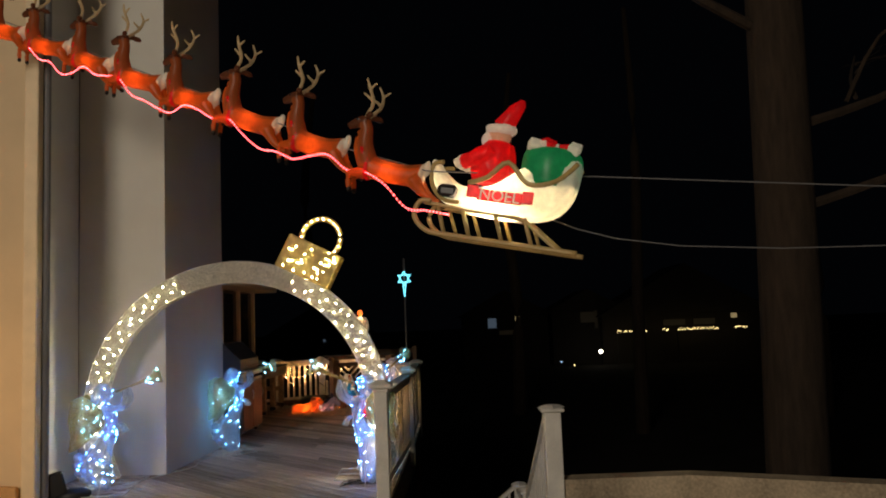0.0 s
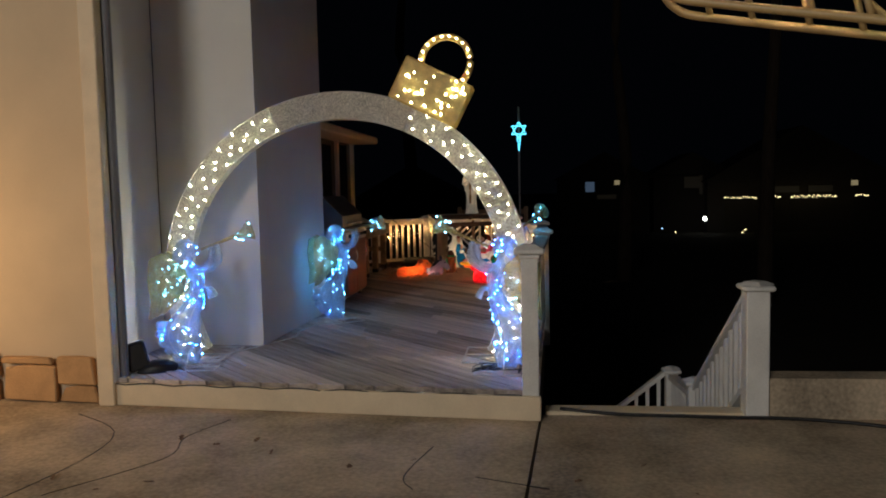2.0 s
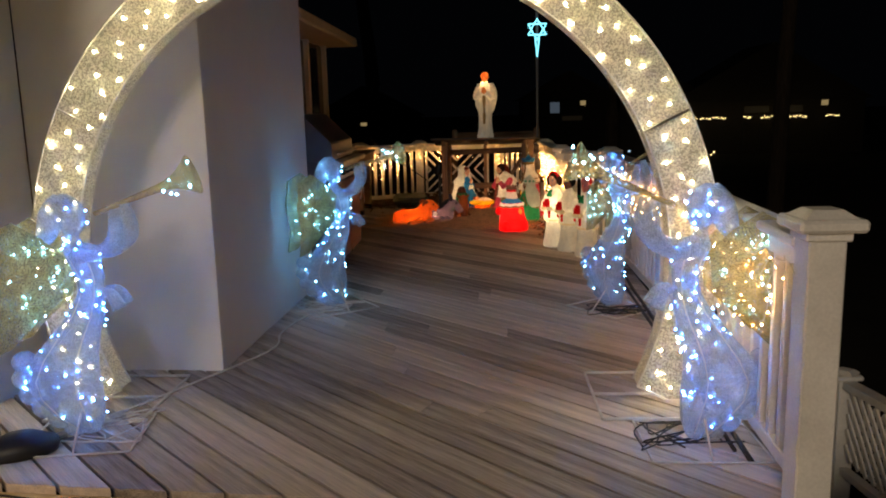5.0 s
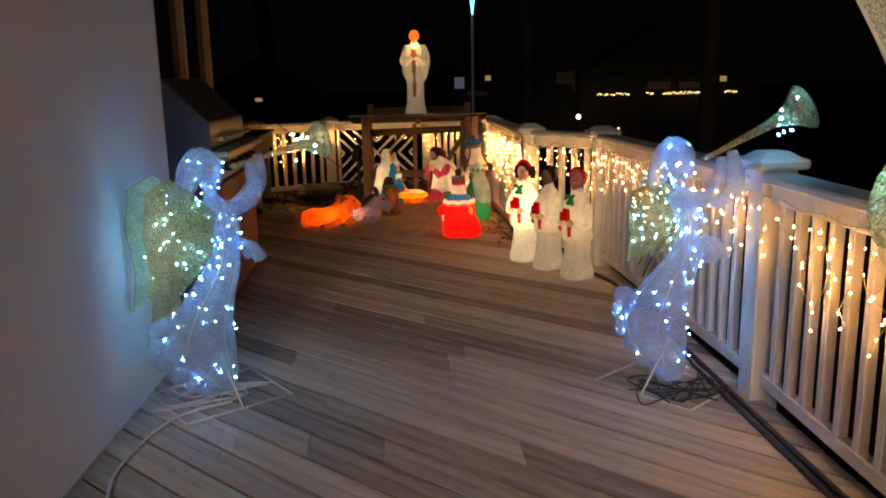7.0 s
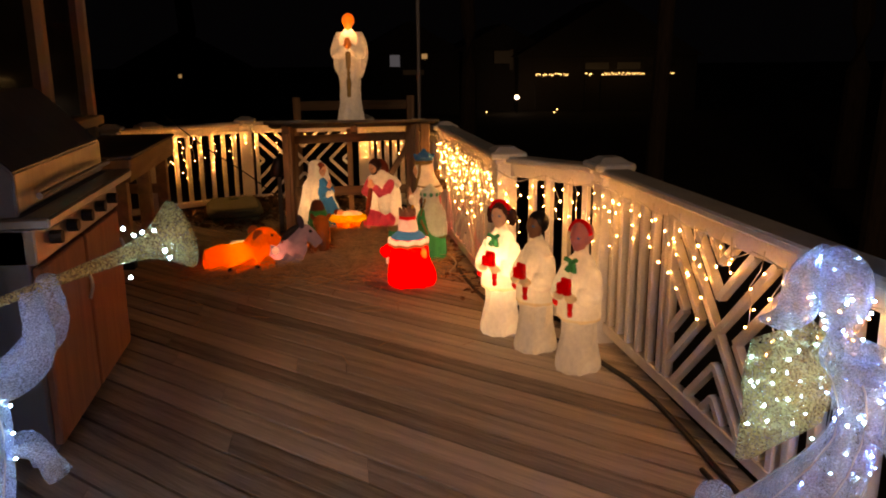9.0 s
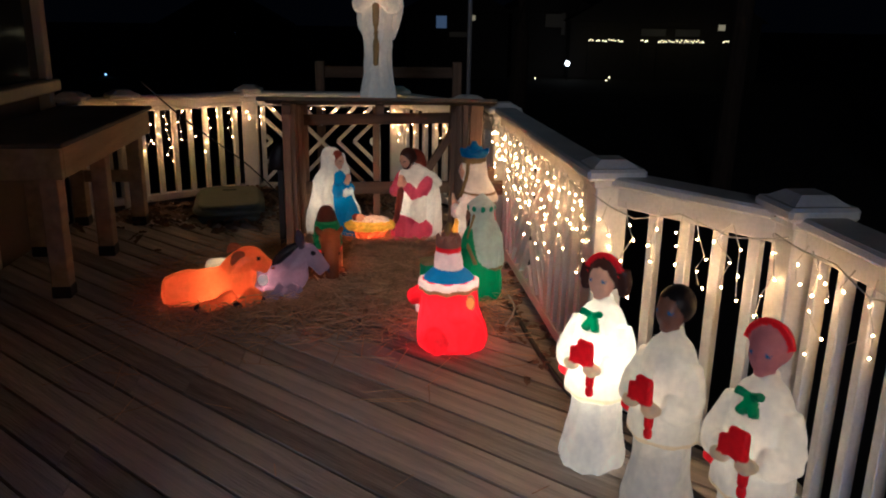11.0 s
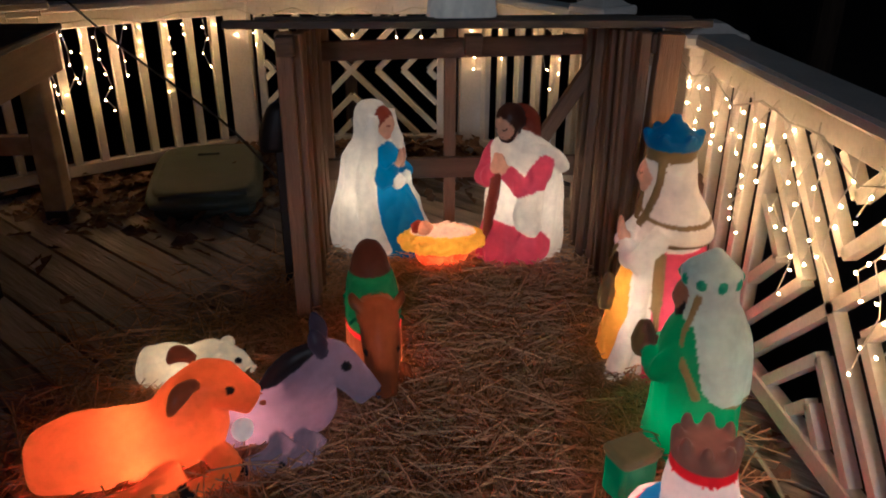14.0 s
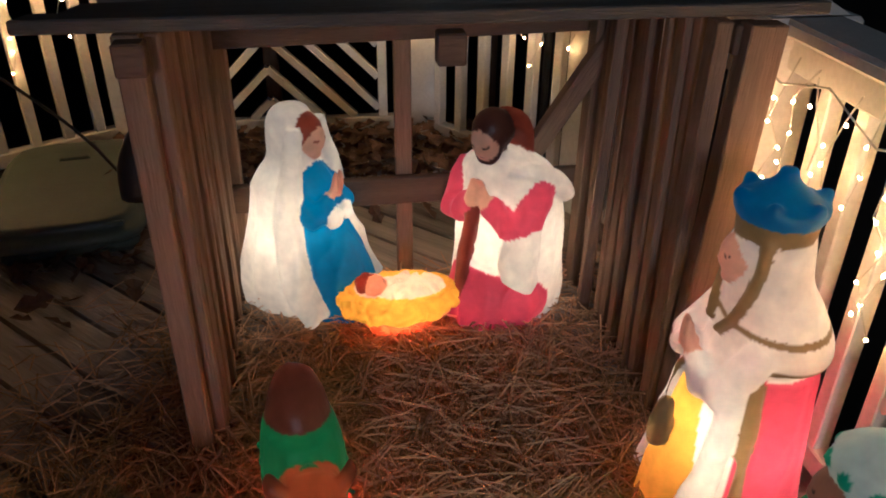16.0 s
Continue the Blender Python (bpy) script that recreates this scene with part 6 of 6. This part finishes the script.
far_house(4.9, 65, 7, 4.6, [(-1.1, 4.0, 0.7, 0.8, M_FARB), (0.2, 3.2, 1.5, 0.35, M_FARD), (1.0, 4.3, 0.4, 0.35, M_FAR)], "dark far house across the water with small lit windows")
far_house(12, 67, 6, 4.8, [(0.0, 4.2, 1.2, 0.9, M_FARD), (0.7, 4.0, 0.25, 1.5, M_FARD)], "dark far boathouse across the water with a dim window")
far_house(20, 66, 14, 4.2, [(4.0, 3.9, 0.5, 0.4, M_FAR), (-1.0, 3.5, 1.8, 0.5, M_FARD), (1.5, 3.5, 1.8, 0.5, M_FARD)], "long dark far house across the water with dim windows")
far_house(-10.8, 66, 8, 3.6, [(0, 3.1, 0.5, 0.25, M_FAR), (0.6, 3.1, 0.3, 0.2, M_FARB)], "dark far house across the water with one lit window")
rng = random.Random(9)
FL = bulb_mesh(M_FARSTR, 0.048)
for x0, x1, n in ((13.9, 16.4, 16), (17.6, 18.2, 5), (18.8, 22.2, 26), (23.5, 24.5, 7)):
    ob = thing("far_string_lights", "far string of pale yellow lights along the opposite shore", "string lights", (0, 64.5, 0), group="far string lights")
    part("wire", tube(bmesh.new(), [(x0, 0, 0.2), ((x0 + x1) / 2, 0, 0.13), (x1, 0, 0.2)], 0.012, 0, 5, 3), M_DARKWIRE, ob)
    part("pole", tube(bmesh.new(), [(x0, 0, -2.8), (x0, 0, 0.2)], 0.03, 0, 6, 1), M_DARKWIRE, ob)
    for k in range(n):
        o = new("bulb", FL)
        o.parent = ob
        o.matrix_basis = Matrix.Translation((x0 + (x1 - x0) * (k + rng.random() * 0.8) / n, 0, 0.16 + rng.uniform(-0.08, 0.06)))
for x, z, r, m in ((12.4, -1.4, 0.17, M_FARLAMP), (15.4, -2.3, 0.07, M_FARSTR), (15.2, -2.5, 0.06, M_FARSTR), (9.2, -2.1, 0.07, M_FARB2), (10.2, -2.4, 0.06, M_FARSTR), (-18.1, -2.4, 0.07, M_FARB2), (-10.4, -2.2, 0.06, M_FARB2)):
    ob = thing("far_yard_lamp", "small far yard lamp glowing across the dark water", "lamp", (x, 64.0, -2.8))
    part("stem", tube(bmesh.new(), [(0, 0, 0), (0, 0, z + 2.8 - r)], 0.03, 0, 6, 1), M_DARKWIRE, ob)
    part("globe", blob(bmesh.new(), (0, 0, z + 2.8), r), m, ob)
